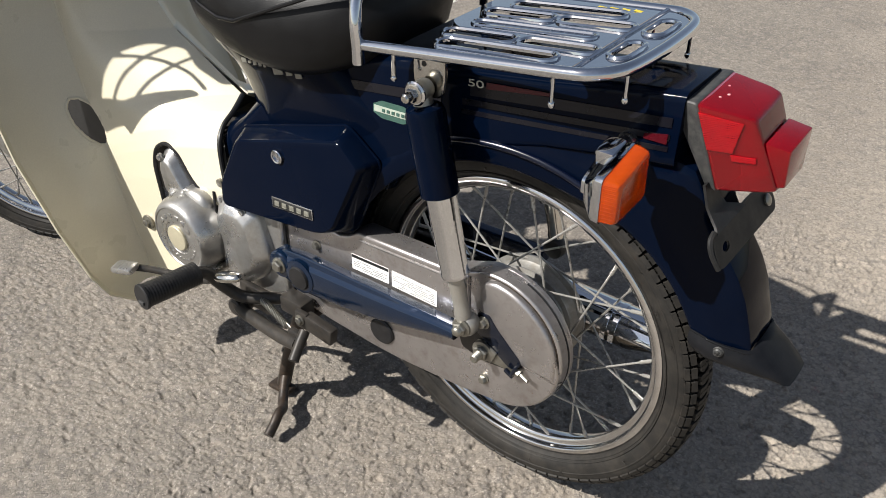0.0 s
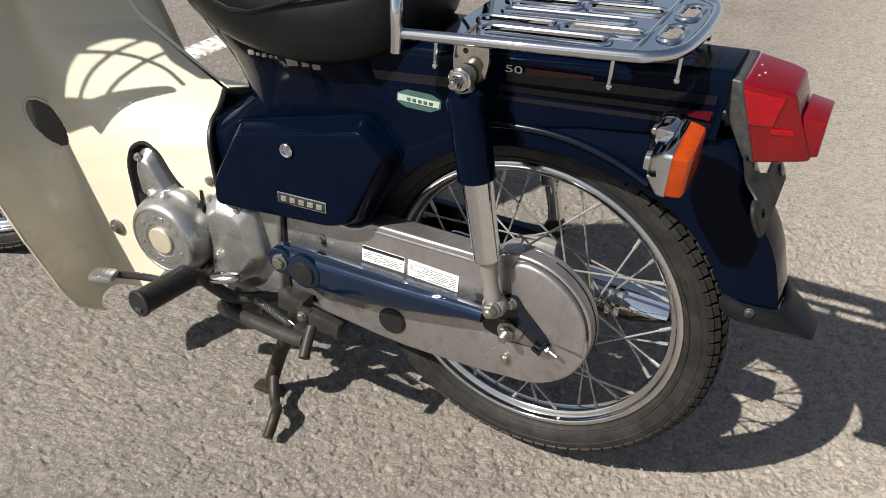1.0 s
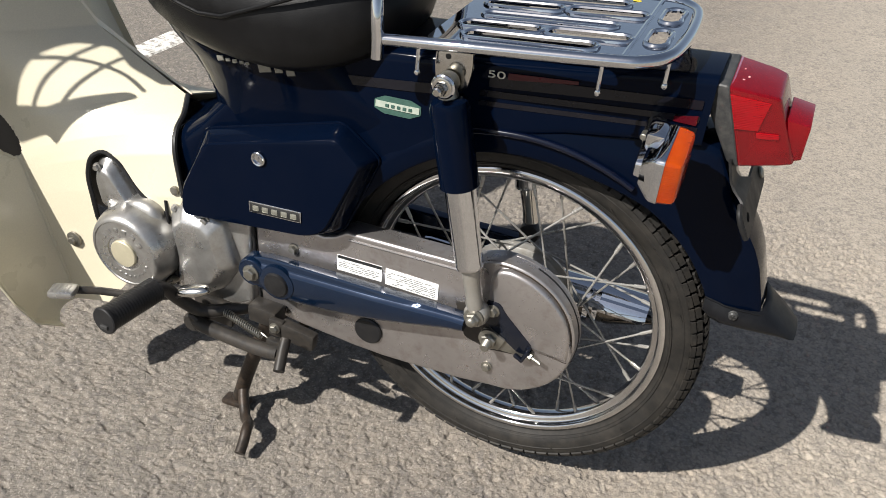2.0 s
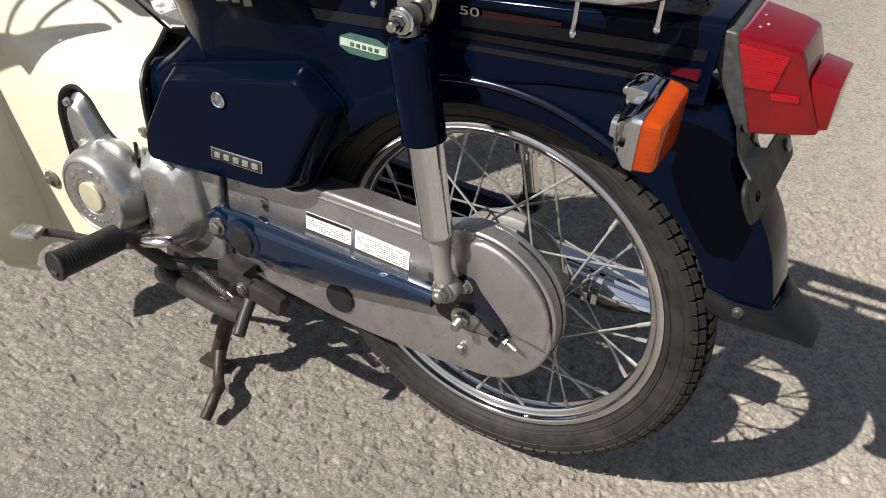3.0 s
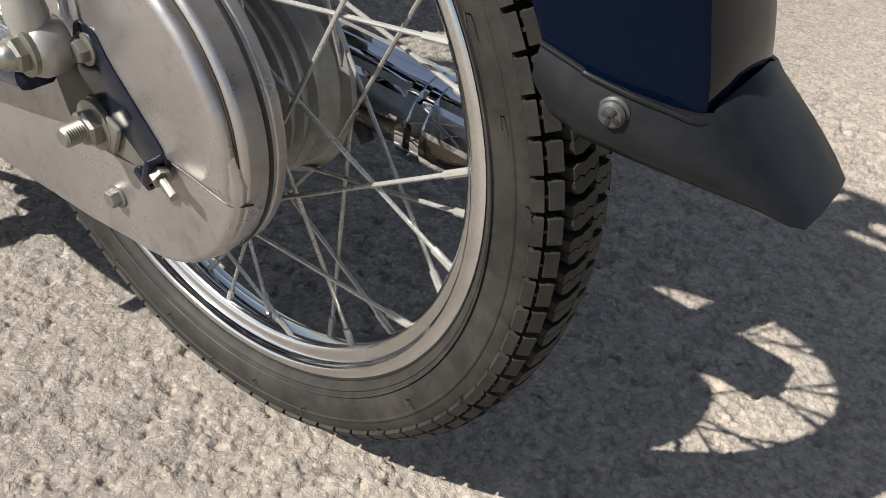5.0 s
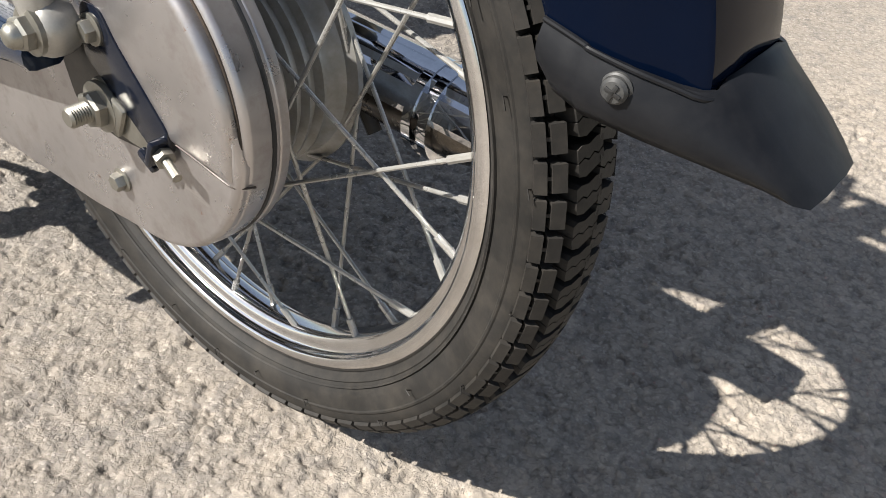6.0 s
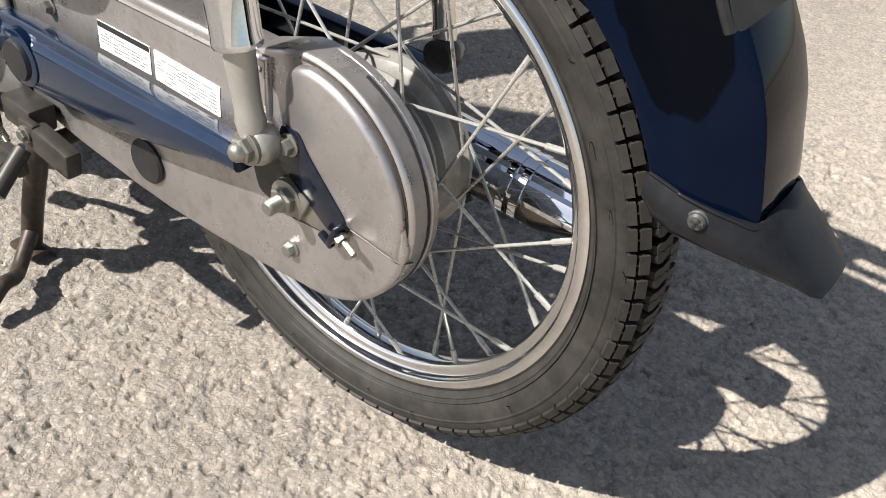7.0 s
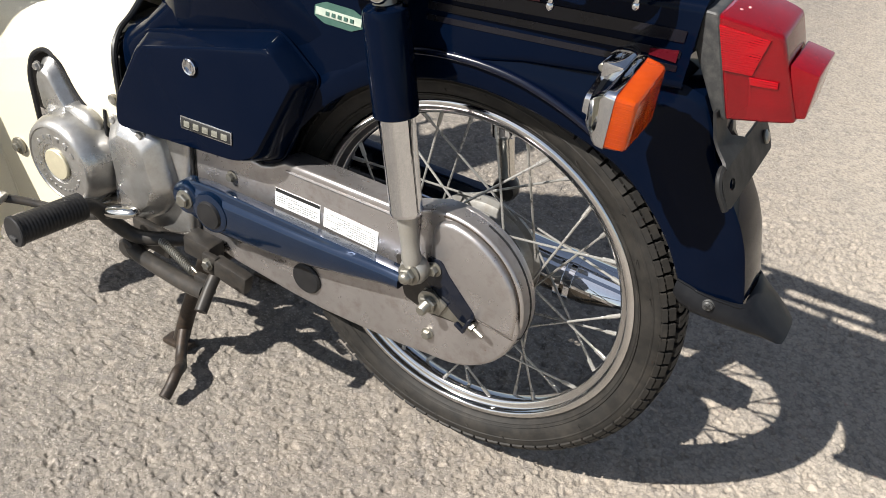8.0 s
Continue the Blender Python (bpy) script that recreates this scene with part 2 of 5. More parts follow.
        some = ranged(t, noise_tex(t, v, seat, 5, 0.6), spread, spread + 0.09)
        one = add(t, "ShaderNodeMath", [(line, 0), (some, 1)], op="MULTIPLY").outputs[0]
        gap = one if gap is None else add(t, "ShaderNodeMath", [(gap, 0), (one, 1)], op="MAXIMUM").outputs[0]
    # gaps darkened in colour too, for the shade between stones
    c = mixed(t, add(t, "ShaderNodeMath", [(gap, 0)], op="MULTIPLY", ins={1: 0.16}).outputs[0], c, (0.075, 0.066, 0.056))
    c = mixed(t, 1.0, c, (0.95, 0.95, 0.96), "MULTIPLY")
    flat = add(t, "ShaderNodeMath", [(gap, 1)], op="SUBTRACT", ins={0: 1.0}).outputs[0]
    t.links.new(c, b.inputs["Base Color"])
    b.inputs["Roughness"].default_value = 0.88
    b.inputs["Specular IOR Level"].default_value = 0.3
    n1 = add(t, "ShaderNodeBump", [(flat, "Height")], ins={"Strength": 0.6, "Distance": 0.0013})
    n2 = add(t, "ShaderNodeBump", [(rough_n, "Height"), (n1.outputs[0], "Normal")], ins={"Strength": 0.6, "Distance": 0.0018})
    gritty = ranged(t, grit.outputs["Distance"], 0.0, 0.9, 1.0, 0.0)
    n3 = add(t, "ShaderNodeBump", [(gritty, "Height"), (n2.outputs[0], "Normal")], ins={"Strength": 0.4, "Distance": 0.0009})
    bumped(t, b, fine, 0.5, 0.0008, n3.outputs[0])
    return m


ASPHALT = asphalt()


def road_paint():
    m, t, b = nodes_of("worn_road_paint")
    v = coords(t)
    wear = noise_tex(t, v, 40, 8, 0.7)
    c = mixed(t, ranged(t, wear, 0.47, 0.6), (0.62, 0.6, 0.55), (0.21, 0.19, 0.165))
    t.links.new(c, b.inputs["Base Color"])
    b.inputs["Roughness"].default_value = 0.8
    st = add(t, "ShaderNodeTexVoronoi", [(v, "Vector")], ins={"Scale": 110.0})
    bumped(t, b, st.outputs["Distance"], 0.5, 0.003)
    return m


ROAD_PAINT = road_paint()


# ---------- mesh tools ----------
def part(name, bm, material, parent, label="", angle=35, flat=False):
    """Links a bmesh as one mesh object under a thing or a part."""
    bmesh.ops.recalc_face_normals(bm, faces=bm.faces)
    me = bpy.data.meshes.new(name)
    bm.to_mesh(me)
    bm.free()
    me.materials.append(material)
    if not flat:
        me.polygons.foreach_set("use_smooth", [True] * len(me.polygons))
        me.set_sharp_from_angle(angle=radians(angle))
    ob = new(name, me)
    ob.parent = parent
    if label:
        tagged(ob, label)
    return ob


def again(ob, parent, m=None):
    """A repeat of a part on the same mesh."""
    o = ob.copy()
    scene.collection.objects.link(o)
    o.parent = parent
    if m is not None:
        o.matrix_basis = m
    return o


MIRROR = Matrix.Diagonal((1, -1, 1, 1))


def mirrored(bm):
    bmesh.ops.transform(bm, matrix=MIRROR, verts=bm.verts)
    bmesh.ops.reverse_faces(bm, faces=bm.faces)
    return bm


def joined(*bms):
    out = bmesh.new()
    for b in bms:
        me = bpy.data.meshes.new("tmp")
        b.to_mesh(me)
        b.free()
        out.from_mesh(me)
        bpy.data.meshes.remove(me)
    return out


def loft(rings, closed=True, caps=True, loop=False):
    """Skins rings of equal count; closed: each ring is a loop; loop: the last ring joins the first."""
    bm = bmesh.new()
    vs = [[bm.verts.new(p) for p in r] for r in rings]
    n, k = len(vs[0]), len(vs)
    for i in range(k if loop else k - 1):
        a, b = vs[i], vs[(i + 1) % k]
        for j in range(n if closed else n - 1):
            q = (a[j], a[(j + 1) % n], b[(j + 1) % n], b[j])
            bm.faces.new(q)
    if caps and not loop and closed:
        bm.faces.new(vs[0][::-1])
        bm.faces.new(vs[-1])
    return bm


def lathe(profile, centre, axis="y", segs=64, loop=False, caps=True, start=0.0):
    """Turns (radius, along) pairs round an axis through centre."""
    rings = []
    for r, h in profile:
        ring = []
        for i in range(segs):
            a = start + 2 * math.pi * i / segs
            u, w = r * math.cos(a), r * math.sin(a)
            p = {"y": (u, h, w), "x": (h, u, w), "z": (u, w, h)}[axis]
            ring.append(Vector(centre) + Vector(p))
        rings.append(ring)
    return loft(rings, True, caps, loop)


def curve_through(pts, n=8, closed=False):
    """Points on a smooth curve through the given ones."""
    p = [Vector(q) for q in pts]
    m = len(p)
    out = []
    for i in range(m if closed else m - 1):
        a, b, c, d = (p[(i + k) % m] if closed else p[min(max(i + k, 0), m - 1)] for k in (-1, 0, 1, 2))
        for j in range(n):
            s = j / n
            out.append(0.5 * ((2 * b) + (c - a) * s + (2 * a - 5 * b + 4 * c - d) * s * s + (3 * b - a - 3 * c + d) * s ** 3))
    if not closed:
        out.append(p[-1])
    return out


def tube(pts, r, segs=12, closed=False, radii=None, flat=1.0):
    """A round bar along points."""
    p = [Vector(q) for q in pts]
    n = len(p)
    tans = []
    for i in range(n):
        a, b = (p[i - 1], p[(i + 1) % n]) if closed else (p[max(i - 1, 0)], p[min(i + 1, n - 1)])
        tans.append((b - a).normalized())
    side = tans[0].orthogonal().normalized()
    rings = []
    for i in range(n):
        side = (side - tans[i] * side.dot(tans[i])).normalized()
        up = tans[i].cross(side)
        rr = radii[i] if radii else r
        rings.append([p[i] + side * rr * math.cos(a) + up * rr * flat * math.sin(a) for a in (2 * math.pi * k / segs for k in range(segs))])
    return loft(rings, True, not closed, closed)


def rounded(pts, radius, n=5):
    """A polygon in two dimensions with rounded corners."""
    out = []
    m = len(pts)
    for i, p in enumerate(pts):
        p, a, b = Vector(p), Vector(pts[i - 1]), Vector(pts[(i + 1) % m])
        r = radius[i] if isinstance(radius, (list, tuple)) else radius
        la, lb = (a - p).length, (b - p).length
        d = min(r, la * 0.48, lb * 0.48)
        s, e = p + (a - p).normalized() * d, p + (b - p).normalized() * d
        for k in range(n + 1):
            f = k / n
            out.append((1 - f) ** 2 * s + 2 * f * (1 - f) * p + f * f * e)
    return out


def inset(poly, d):
    """A closed polygon drawn in by d."""
    m = len(poly)
    area = sum(poly[i].x * poly[(i + 1) % m].y - poly[(i + 1) % m].x * poly[i].y for i in range(m))
    s = 1 if area > 0 else -1
    out = []
    for i in range(m):
        t = (poly[(i + 1) % m] - poly[i - 1])
        t = t.normalized() if t.length > 1e-9 else Vector((1, 0))
        out.append(poly[i] + Vector((-t.y, t.x)) * d * s)
    return out


def drawn(poly, d):
    """A polygon shrunk towards its middle by about d."""
    c = sum(poly, Vector((0, 0))) / len(poly)
    r = sum((p - c).length for p in poly) / len(poly)
    return [c + (p - c) * (1 - d / r) for p in poly]


def pad(poly, y_back, y_face, edge=0.006, steps=4):
    """A plate whose outline lies in x and z, from y_back to y_face, with a rounded rim at the face."""
    poly = [Vector(p) for p in poly]
    s = 1 if y_face > y_back else -1
    rings = [[Vector((p.x, y_back, p.y)) for p in poly]]
    for k in range(steps + 1):
        a = math.pi / 2 * k / steps
        q = inset(poly, edge * (1 - math.cos(a)))
        rings.append([Vector((p.x, y_face - s * edge * (1 - math.sin(a)), p.y)) for p in q])
    return loft(rings)


def block(size, centre, bevel=0.002, m=None):
    bm = bmesh.new()
    bmesh.ops.create_cube(bm, size=1)
    bmesh.ops.scale(bm, vec=size, verts=bm.verts)
    if bevel:
        bmesh.ops.bevel(bm, geom=bm.edges[:], offset=bevel, segments=2, affect="EDGES", profile=0.5)
    bmesh.ops.transform(bm, matrix=Matrix.Translation(centre) @ (m or Matrix()), verts=bm.verts)
    return bm


def hexagon(centre, r, h, turn=0.2):
    """A flanged hexagon bolt whose head points to the rider's left side (minus y)."""
    c = Vector(centre)
    head = lathe([(r * 1.0, 0), (r, -h * 0.8), (r * 0.85, -h), (r * 0.4, -h * 1.02)], c, segs=6, start=turn)
    ring = lathe([(r * 1.35, 0.002), (r * 1.35, -h * 0.18), (r * 1.1, -h * 0.26)], c, segs=20)
    return joined(head, ring)


def circle2(cx, cz, r, a0, a1, n):
    return [(cx + r * math.cos(radians(a0 + (a1 - a0) * i / n)), cz + r * math.sin(radians(a0 + (a1 - a0) * i / n))) for i in range(n + 1)]


def text_mesh(body, size, depth=0.0004):
    cu = bpy.data.curves.new("letters", "FONT")
    cu.body, cu.size, cu.extrude = body, size, depth
    cu.align_x, cu.align_y = "CENTER", "CENTER"
    ob = bpy.data.objects.new("letters", cu)
    scene.collection.objects.link(ob)
    me = bpy.data.meshes.new_from_object(ob.evaluated_get(bpy.context.evaluated_depsgraph_get()))
    bm = bmesh.new()
    bm.from_mesh(me)
    bpy.data.objects.remove(ob)
    bpy.data.meshes.remove(me)
    bpy.data.curves.remove(cu)
    return bm


# ---------- ground ----------
def worley(X, Y, cell, seed):
    """Distances to the two nearest of scattered points, in cells, and the nearest one's random value."""
    def rnd(i, j, k):
        v = np.sin(i * 127.1 + j * 311.7 + k * 74.7 + seed * 19.19) * 43758.5453
        return v - np.floor(v)
    gx, gy = X / cell, Y / cell
    ix, iy = np.floor(gx), np.floor(gy)
    best, second, val = np.full(X.shape, 9.0), np.full(X.shape, 9.0), np.zeros(X.shape)
    for a in (-1, 0, 1):
        for b in (-1, 0, 1):
            cx, cy = ix + a, iy + b
            d = np.hypot(cx + rnd(cx, cy, 1) - gx, cy + rnd(cx, cy, 2) - gy)
            near = d < best
            second = np.where(near, best, np.minimum(second, d))
            best, val = np.where(near, d, best), np.where(near, rnd(cx, cy, 3), val)
    return best, second, val


def step(v, a, b):
    f = np.clip((v - a) / (b - a), 0, 1)
    return f * f * (3 - 2 * f)


def ground_height(X, Y):
    """Worn asphalt: flat stones of three sizes with narrow gaps, pits where a stone has come out."""
    U = X + 0.0022 * np.sin(Y * 241.0 + 2.0 * np.sin(X * 183.0)) + 0.0008 * np.sin(Y * 631.0 + X * 190.0)
    V = Y + 0.0022 * np.sin(X * 227.0 + 2.0 * np.sin(Y * 171.0)) + 0.0008 * np.sin(X * 607.0 - Y * 173.0)
    h = np.zeros(X.shape)
    for cell, size, seed, share, gap in ((0.019, 0.0023, 1, 0.62, 0.09), (0.0098, 0.0022, 2, 0.40, 0.16), (0.0064, 0.0015, 3, 0.25, 0.24)):
        d, e, v = worley(U, V, cell, seed)
        stone = np.where(v > share, (0.35 + 0.65 * (v - share) / (1 - share)) * size * step(e - d, 0.02, gap), 0.0)
        h = np.maximum(h, stone) + 0.22 * stone
    d, e, v = worley(U, V, 0.0125, 7)
    h -= 0.0032 * np.where(v > 0.82, step(e - d, 0.05, 0.4), 0)
    h += 0.0012 * np.sin(X * 7.1 + 1.3 * np.sin(Y * 5.3)) * np.sin(Y * 6.1 + 0.7)
    fade = np.clip((np.minimum(np.minimum(X + 1.35, 1.0 - X), np.minimum(Y + 0.62, 1.15 - Y))) / 0.25, 0, 1)
    return (h - 0.0022) * fade


def build_ground():
    def axis(a, c, d, b, far):
        core = np.concatenate([np.arange(a, c, 0.0045), np.arange(c, d, 0.0021), np.arange(d, b, 0.0045)])
        grow = [0.02]
        while grow[-1] < far:
            grow.append(grow[-1] * 1.45)
        g = np.array(grow)
        return np.concatenate([a - g[::-1], core, b + g])
    xs, ys = axis(-1.35, -0.45, 0.60, 1.0, 1500), axis(-0.62, -0.42, 0.48, 1.15, 1500)
    X, Y = np.meshgrid(xs, ys, indexing="ij")
    Z = ground_height(X, Y)
    n, k = X.shape
    co = np.stack([X, Y, Z], -1).reshape(-1, 3)
    idx = np.arange(n * k).reshape(n, k)
    quads = np.stack([idx[:-1, :-1], idx[1:, :-1], idx[1:, 1:], idx[:-1, 1:]], -1).reshape(-1, 4)
    me = bpy.data.meshes.new("ground")
    me.vertices.add(len(co))
    me.vertices.foreach_set("co", co.ravel())
    me.loops.add(quads.size)
    me.loops.foreach_set("vertex_index", quads.ravel())
    me.polygons.add(len(quads))
    me.polygons.foreach_set("loop_start", np.arange(0, quads.size, 4))
    me.polygons.foreach_set("use_smooth", np.ones(len(quads), bool))
    me.update(calc_edges=True)
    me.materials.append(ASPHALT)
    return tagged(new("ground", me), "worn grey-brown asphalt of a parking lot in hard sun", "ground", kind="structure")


ground = build_ground()


def road_marking(name, a, b, width, label):
    """A painted stripe from a to b that lies on the asphalt."""
    a, b = Vector(a), Vector(b)
    d = (b - a).normalized()
    s = Vector((-d.y, d.x)) * width / 2
    bm = bmesh.new()
    n = int((b - a).length / 0.03)
    rows = []
    for i in range(n + 1):
        p = a.lerp(b, i / n)
        row = []
        for j in range(9):
            f = -1 + 2 * j / 8
            q = p + s * f
            z = float(ground_height(np.array([q.x]), np.array([q.y]))[0]) + (0.0045 if abs(f) < 0.99 else -0.004)
            row.append(bm.verts.new((q.x + random.uniform(-1, 1) * 0.002, q.y, z)))
        rows.append(row)
    for i in range(n):
        for j in range(8):
            bm.faces.new((rows[i][j], rows[i + 1][j], rows[i + 1][j + 1], rows[i][j + 1]))
    ob = part(name, bm, ROAD_PAINT, None, label)
    return tagged(ob, label, "road marking", kind="structure")


road_marking("road_marking", (-1.60, 0.25), (-1.38, 2.6), 0.105, "worn white parking line painted on the asphalt")


# ---------- motorcycle ----------
bike = new("motorcycle")
bike.empty_display_size = 0.1
tagged(bike, "dark navy step-through motorcycle with cream leg shield and chrome rack", "motorcycle")
HZ = 0.3135  # rear axle height


def node(name, parent, label=""):
    o = new(name)
    o.empty_display_size = 0.05
    o.parent = parent
    if label:
        tagged(o, label)
    return o


def wheel(name, outer, rim_r, label):
    """A spoked wheel round the origin, its axle along y."""
    w = node(name, bike, label)
    k = outer / 0.280
    prof = [(rim_r - 0.004, 0.0165), (rim_r + 0.001, 0.0185), (rim_r + 0.005, 0.0225), (rim_r + 0.0065, 0.0240), (rim_r + 0.0075, 0.0238), (0.240, 0.0275), (0.2445, 0.0296), (0.250, 0.0310), (0.2530, 0.0315), (0.2540, 0.0323), (0.2552, 0.0323), (0.2562, 0.0316), (0.2600, 0.0318), (0.2632, 0.0308), (0.2648, 0.0284), (0.2656, 0.0245), (0.2676, 0.017), (0.2690, 0.006)]
    prof = [(r if i < 5 else r * k, y) for i, (r, y) in enumerate(prof)]
    ring = [(r, -y) for r, y in prof] + [(r, y) for r, y in prof[::-1]] + [(rim_r - 0.006, 0.0)]
    parts = [lathe(ring, (0, 0, 0), segs=144, loop=True)]
    # tread: split shoulder lugs and staggered centre blocks with a jagged cut
    rows = 84
    blocks = bmesh.new()
    da = 2 * math.pi / rows
    outer_lug = ((0.2622, 0.0296), (0.2650, 0.0326), (0.2706, 0.0296), (0.2655, 0.0250))
    inner_lug = ((0.2662, 0.0244), (0.2724, 0.0278), (0.2776, 0.0226), (0.2690, 0.0200))
    bridge = ((0.2640, 0.0290), (0.2686, 0.0300), (0.2722, 0.0268), (0.2660, 0.0240))

    def place(a, r, y):
        return blocks.verts.new((r * k * math.cos(a), y, r * k * math.sin(a)))

    def crown(y):
        return 0.2822 - 7.5 * y * y

    for i in range(rows):
        for side in (-1, 1):
            a0 = da * i + (0.0 if side < 0 else da / 2)
            for sect, f0, f1 in ((outer_lug, 0.02, 0.84), (inner_lug, 0.06, 0.80), (bridge, 0.38, 0.48)):
                vs = []
                for f in (f0, f1):
                    for j, (r, y) in enumerate(sect):
                        lean = 0.05 if j in (0, 3) else 0.0
                        vs.append(place(a0 + da * (f + (lean if f > 0.5 else -lean)), r, side * y))
                for q in ((0, 1, 2, 3), (7, 6, 5, 4), (0, 4, 5, 1), (1, 5, 6, 2), (2, 6, 7, 3), (3, 7, 4, 0)):
                    blocks.faces.new([vs[z] for z in q])
            cutline = [(0.70, 0.0175), (0.80, 0.0135), (0.72, 0.0105), (0.84, 0.0065), (0.76, 0.0030), (0.86, -0.0010)]
            first = [(0.36, 0.0165), (0.32, 0.0120), (0.40, 0.0080), (0.50, 0.0010), (0.60, -0.0022)]
            last = [(1.16, -0.0012), (1.20, 0.0040), (1.10, 0.0100), (1.12, 0.0150), (1.04, 0.0178)]
            for poly in (first + [(f - 0.02, y) for f, y in cutline[::-1]], [(f + 0.02, y) for f, y in cutline] + last):
                low = [place(a0 + da * f, 0.2680, side * y) for f, y in poly]
                top = [place(a0 + da * f, crown(y), side * y) for f, y in poly]
                for j in range(len(poly)):
                    n = (j + 1) % len(poly)
                    blocks.faces.new((low[j], low[n], top[n], top[j]))
                blocks.faces.new(top)
    bmesh.ops.recalc_face_normals(blocks, faces=blocks.faces)
    # moulded nibs and raised lines of the sidewall
    for r in (0.2375,):
        parts.append(lathe([(r * k - 0.0008, -0.0262), (r * k, -0.0275), (r * k + 0.0008, -0.0262)], (0, 0, 0), segs=120, caps=False))
    hairs = []
    for i in range(26):
        a = 2 * math.pi * (i + random.uniform(-0.3, 0.3)) / 26
        r = random.choice((0.246, 0.252, 0.262)) * k
        p = Vector((r * math.cos(a), -0.0305, r * math.sin(a)))
        hairs.append(tube([p, p + Vector((random.uniform(-1, 1) * 0.002, -0.004, 0.002)), p + Vector((0.003, -0.005, random.uniform(-0.004, 0.004)))], 0.0005, 5))
    tyre = part("tyre", parts[0], RUBBER, w, "dusty black rubber tyre with blocky tread", angle=28)
    part("bead_line", parts[1], RUBBER, tyre)
    tagged(part("tread", blocks, RUBBER, tyre, angle=28), "dusty rubber tread lugs", kind="stuff")
    tagged(part("whisker", joined(*hairs), RUBBER, tyre), "thin moulding whiskers", kind="stuff")
    rim = [(rim_r, -0.0170), (rim_r + 0.0008, -0.0192), (rim_r - 0.001, -0.0208), (rim_r - 0.0050, -0.0212), (rim_r - 0.0078, -0.0206), (rim_r - 0.0094, -0.0192), (rim_r - 0.0098, -0.0170), (rim_r - 0.0102, -0.0140), (rim_r - 0.0120, -0.0120), (rim_r - 0.0155, -0.0112), (rim_r - 0.0185, -0.0098), (rim_r - 0.0205, -0.0075), (rim_r - 0.0215, -0.0040), (rim_r - 0.0218, 0.0)]
    rim += [(r, -y) for r, y in rim[-2::-1]] + [(rim_r - 0.007, 0.012), (rim_r - 0.012, 0.0), (rim_r - 0.007, -0.012)]
    part("rim", lathe(rim, (0, 0, 0), segs=180, loop=True), RIM_CHROME, w, "shiny chrome rim", angle=60)
    hub = [(0.012, -0.058), (0.026, -0.056), (0.030, -0.044), (0.070, -0.040), (0.083, -0.037), (0.084, -0.0325), (0.075, -0.029), (0.070, -0.026), (0.0755, -0.0235), (0.0755, -0.0215), (0.0695, -0.018), (0.0695, -0.015), (0.0750, -0.0125), (0.0750, -0.0105), (0.0695, -0.007), (0.0695, -0.004), (0.0750, -0.0015), (0.0750, 0.0005), (0.0695, 0.004), (0.0695, 0.008), (0.0755, 0.0105), (0.0755, 0.0125), (0.070, 0.016), (0.0705, 0.022), (0.076, 0.030), (0.084, 0.0325), (0.083, 0.038), (0.060, 0.046), (0.03, 0.055), (0.012, 0.058)]
    part("hub", lathe(hub, (0, 0, 0), segs=72), HUB, w, "silver-painted drum hub with ribs", angle=30)
    spoke = None
    for i in range(36):
        side = -1 if i % 2 else 1
        lead = 1 if (i // 2) % 2 else -1
        a_rim = 2 * math.pi * (i + 0.5) / 36
        a_hub = a_rim + lead * radians(58)
        p0 = Vector((0.079 * math.cos(a_hub), side * 0.0352 + lead * 0.0035, 0.079 * math.sin(a_hub)))
        p1 = Vector(((rim_r - 0.021) * math.cos(a_rim), side * 0.005, (rim_r - 0.021) * math.sin(a_rim)))
        d = (p1 - p0).normalized()
        q = p1 - d * 0.016
        bar = tube([p0, p0.lerp(q, 0.5), q], 0.00155, 8)
        nipple = tube([q, q + d * 0.001, p1 + d * 0.003], 0.0027, 8)
        part("spoke", joined(bar, nipple), SPOKE, w)
    return w


rear = wheel("rear_wheel", 0.280, 0.2275, "spoked rear wheel with chrome rim and dusty tyre")
rear.matrix_basis = pose(0, 0, HZ, 0, 7, 0)
front = wheel("front_wheel", 0.272, 0.2275, "spoked front wheel turned to one side")
front.matrix_basis = pose(-1.185, -0.050, 0.273, 0, 3, 27)

# chain case
case_poly = [(-0.378, 0.398), (-0.330, 0.402), (-0.262, 0.396), (-0.245, 0.402), (-0.226, 0.415), (-0.140, 0.4185), (-0.030, 0.4235), (-0.028, 0.374), (-0.006, 0.352), (0.050, 0.3300), (0.112, 0.345)]
case_poly += circle2(0.011, 0.3335, 0.1065, -4, -88, 16)
case_poly += [(-0.039, 0.219), (-0.113, 0.2135), (-0.161, 0.2105), (-0.209, 0.211), (-0.299, 0.2165), (-0.378, 0.2275)]
case_poly = [Vector(p) for p in case_poly]
chain_case = node("chain_case", bike, "grey-painted steel chain case with two white labels")
chain_case.location.y = 0.0025
part("main_cover", pad(case_poly, -0.062, -0.096, 0.0055), CASE, chain_case, angle=50)
cap_poly = [Vector(p) for p in [(-0.007, 0.349), (-0.0080, 0.380), (-0.0085, 0.407), (-0.0078, 0.4165), (-0.0050, 0.4240), (0.0, 0.4295), (0.0065, 0.4330)] + circle2(0.011, 0.3335, 0.1015, 87, -10, 24) + [(0.085, 0.3172), (0.050, 0.3190)]]
part("rear_cover", joined(pad(cap_poly, -0.066, -0.0995, 0.0062, 6)), CASE, chain_case, angle=50)
back_poly = [Vector(p) for p in [(-0.05, 0.30), (-0.05, 0.4225)] + circle2(0.011, 0.3335, 0.1072, 100, -90, 30)]
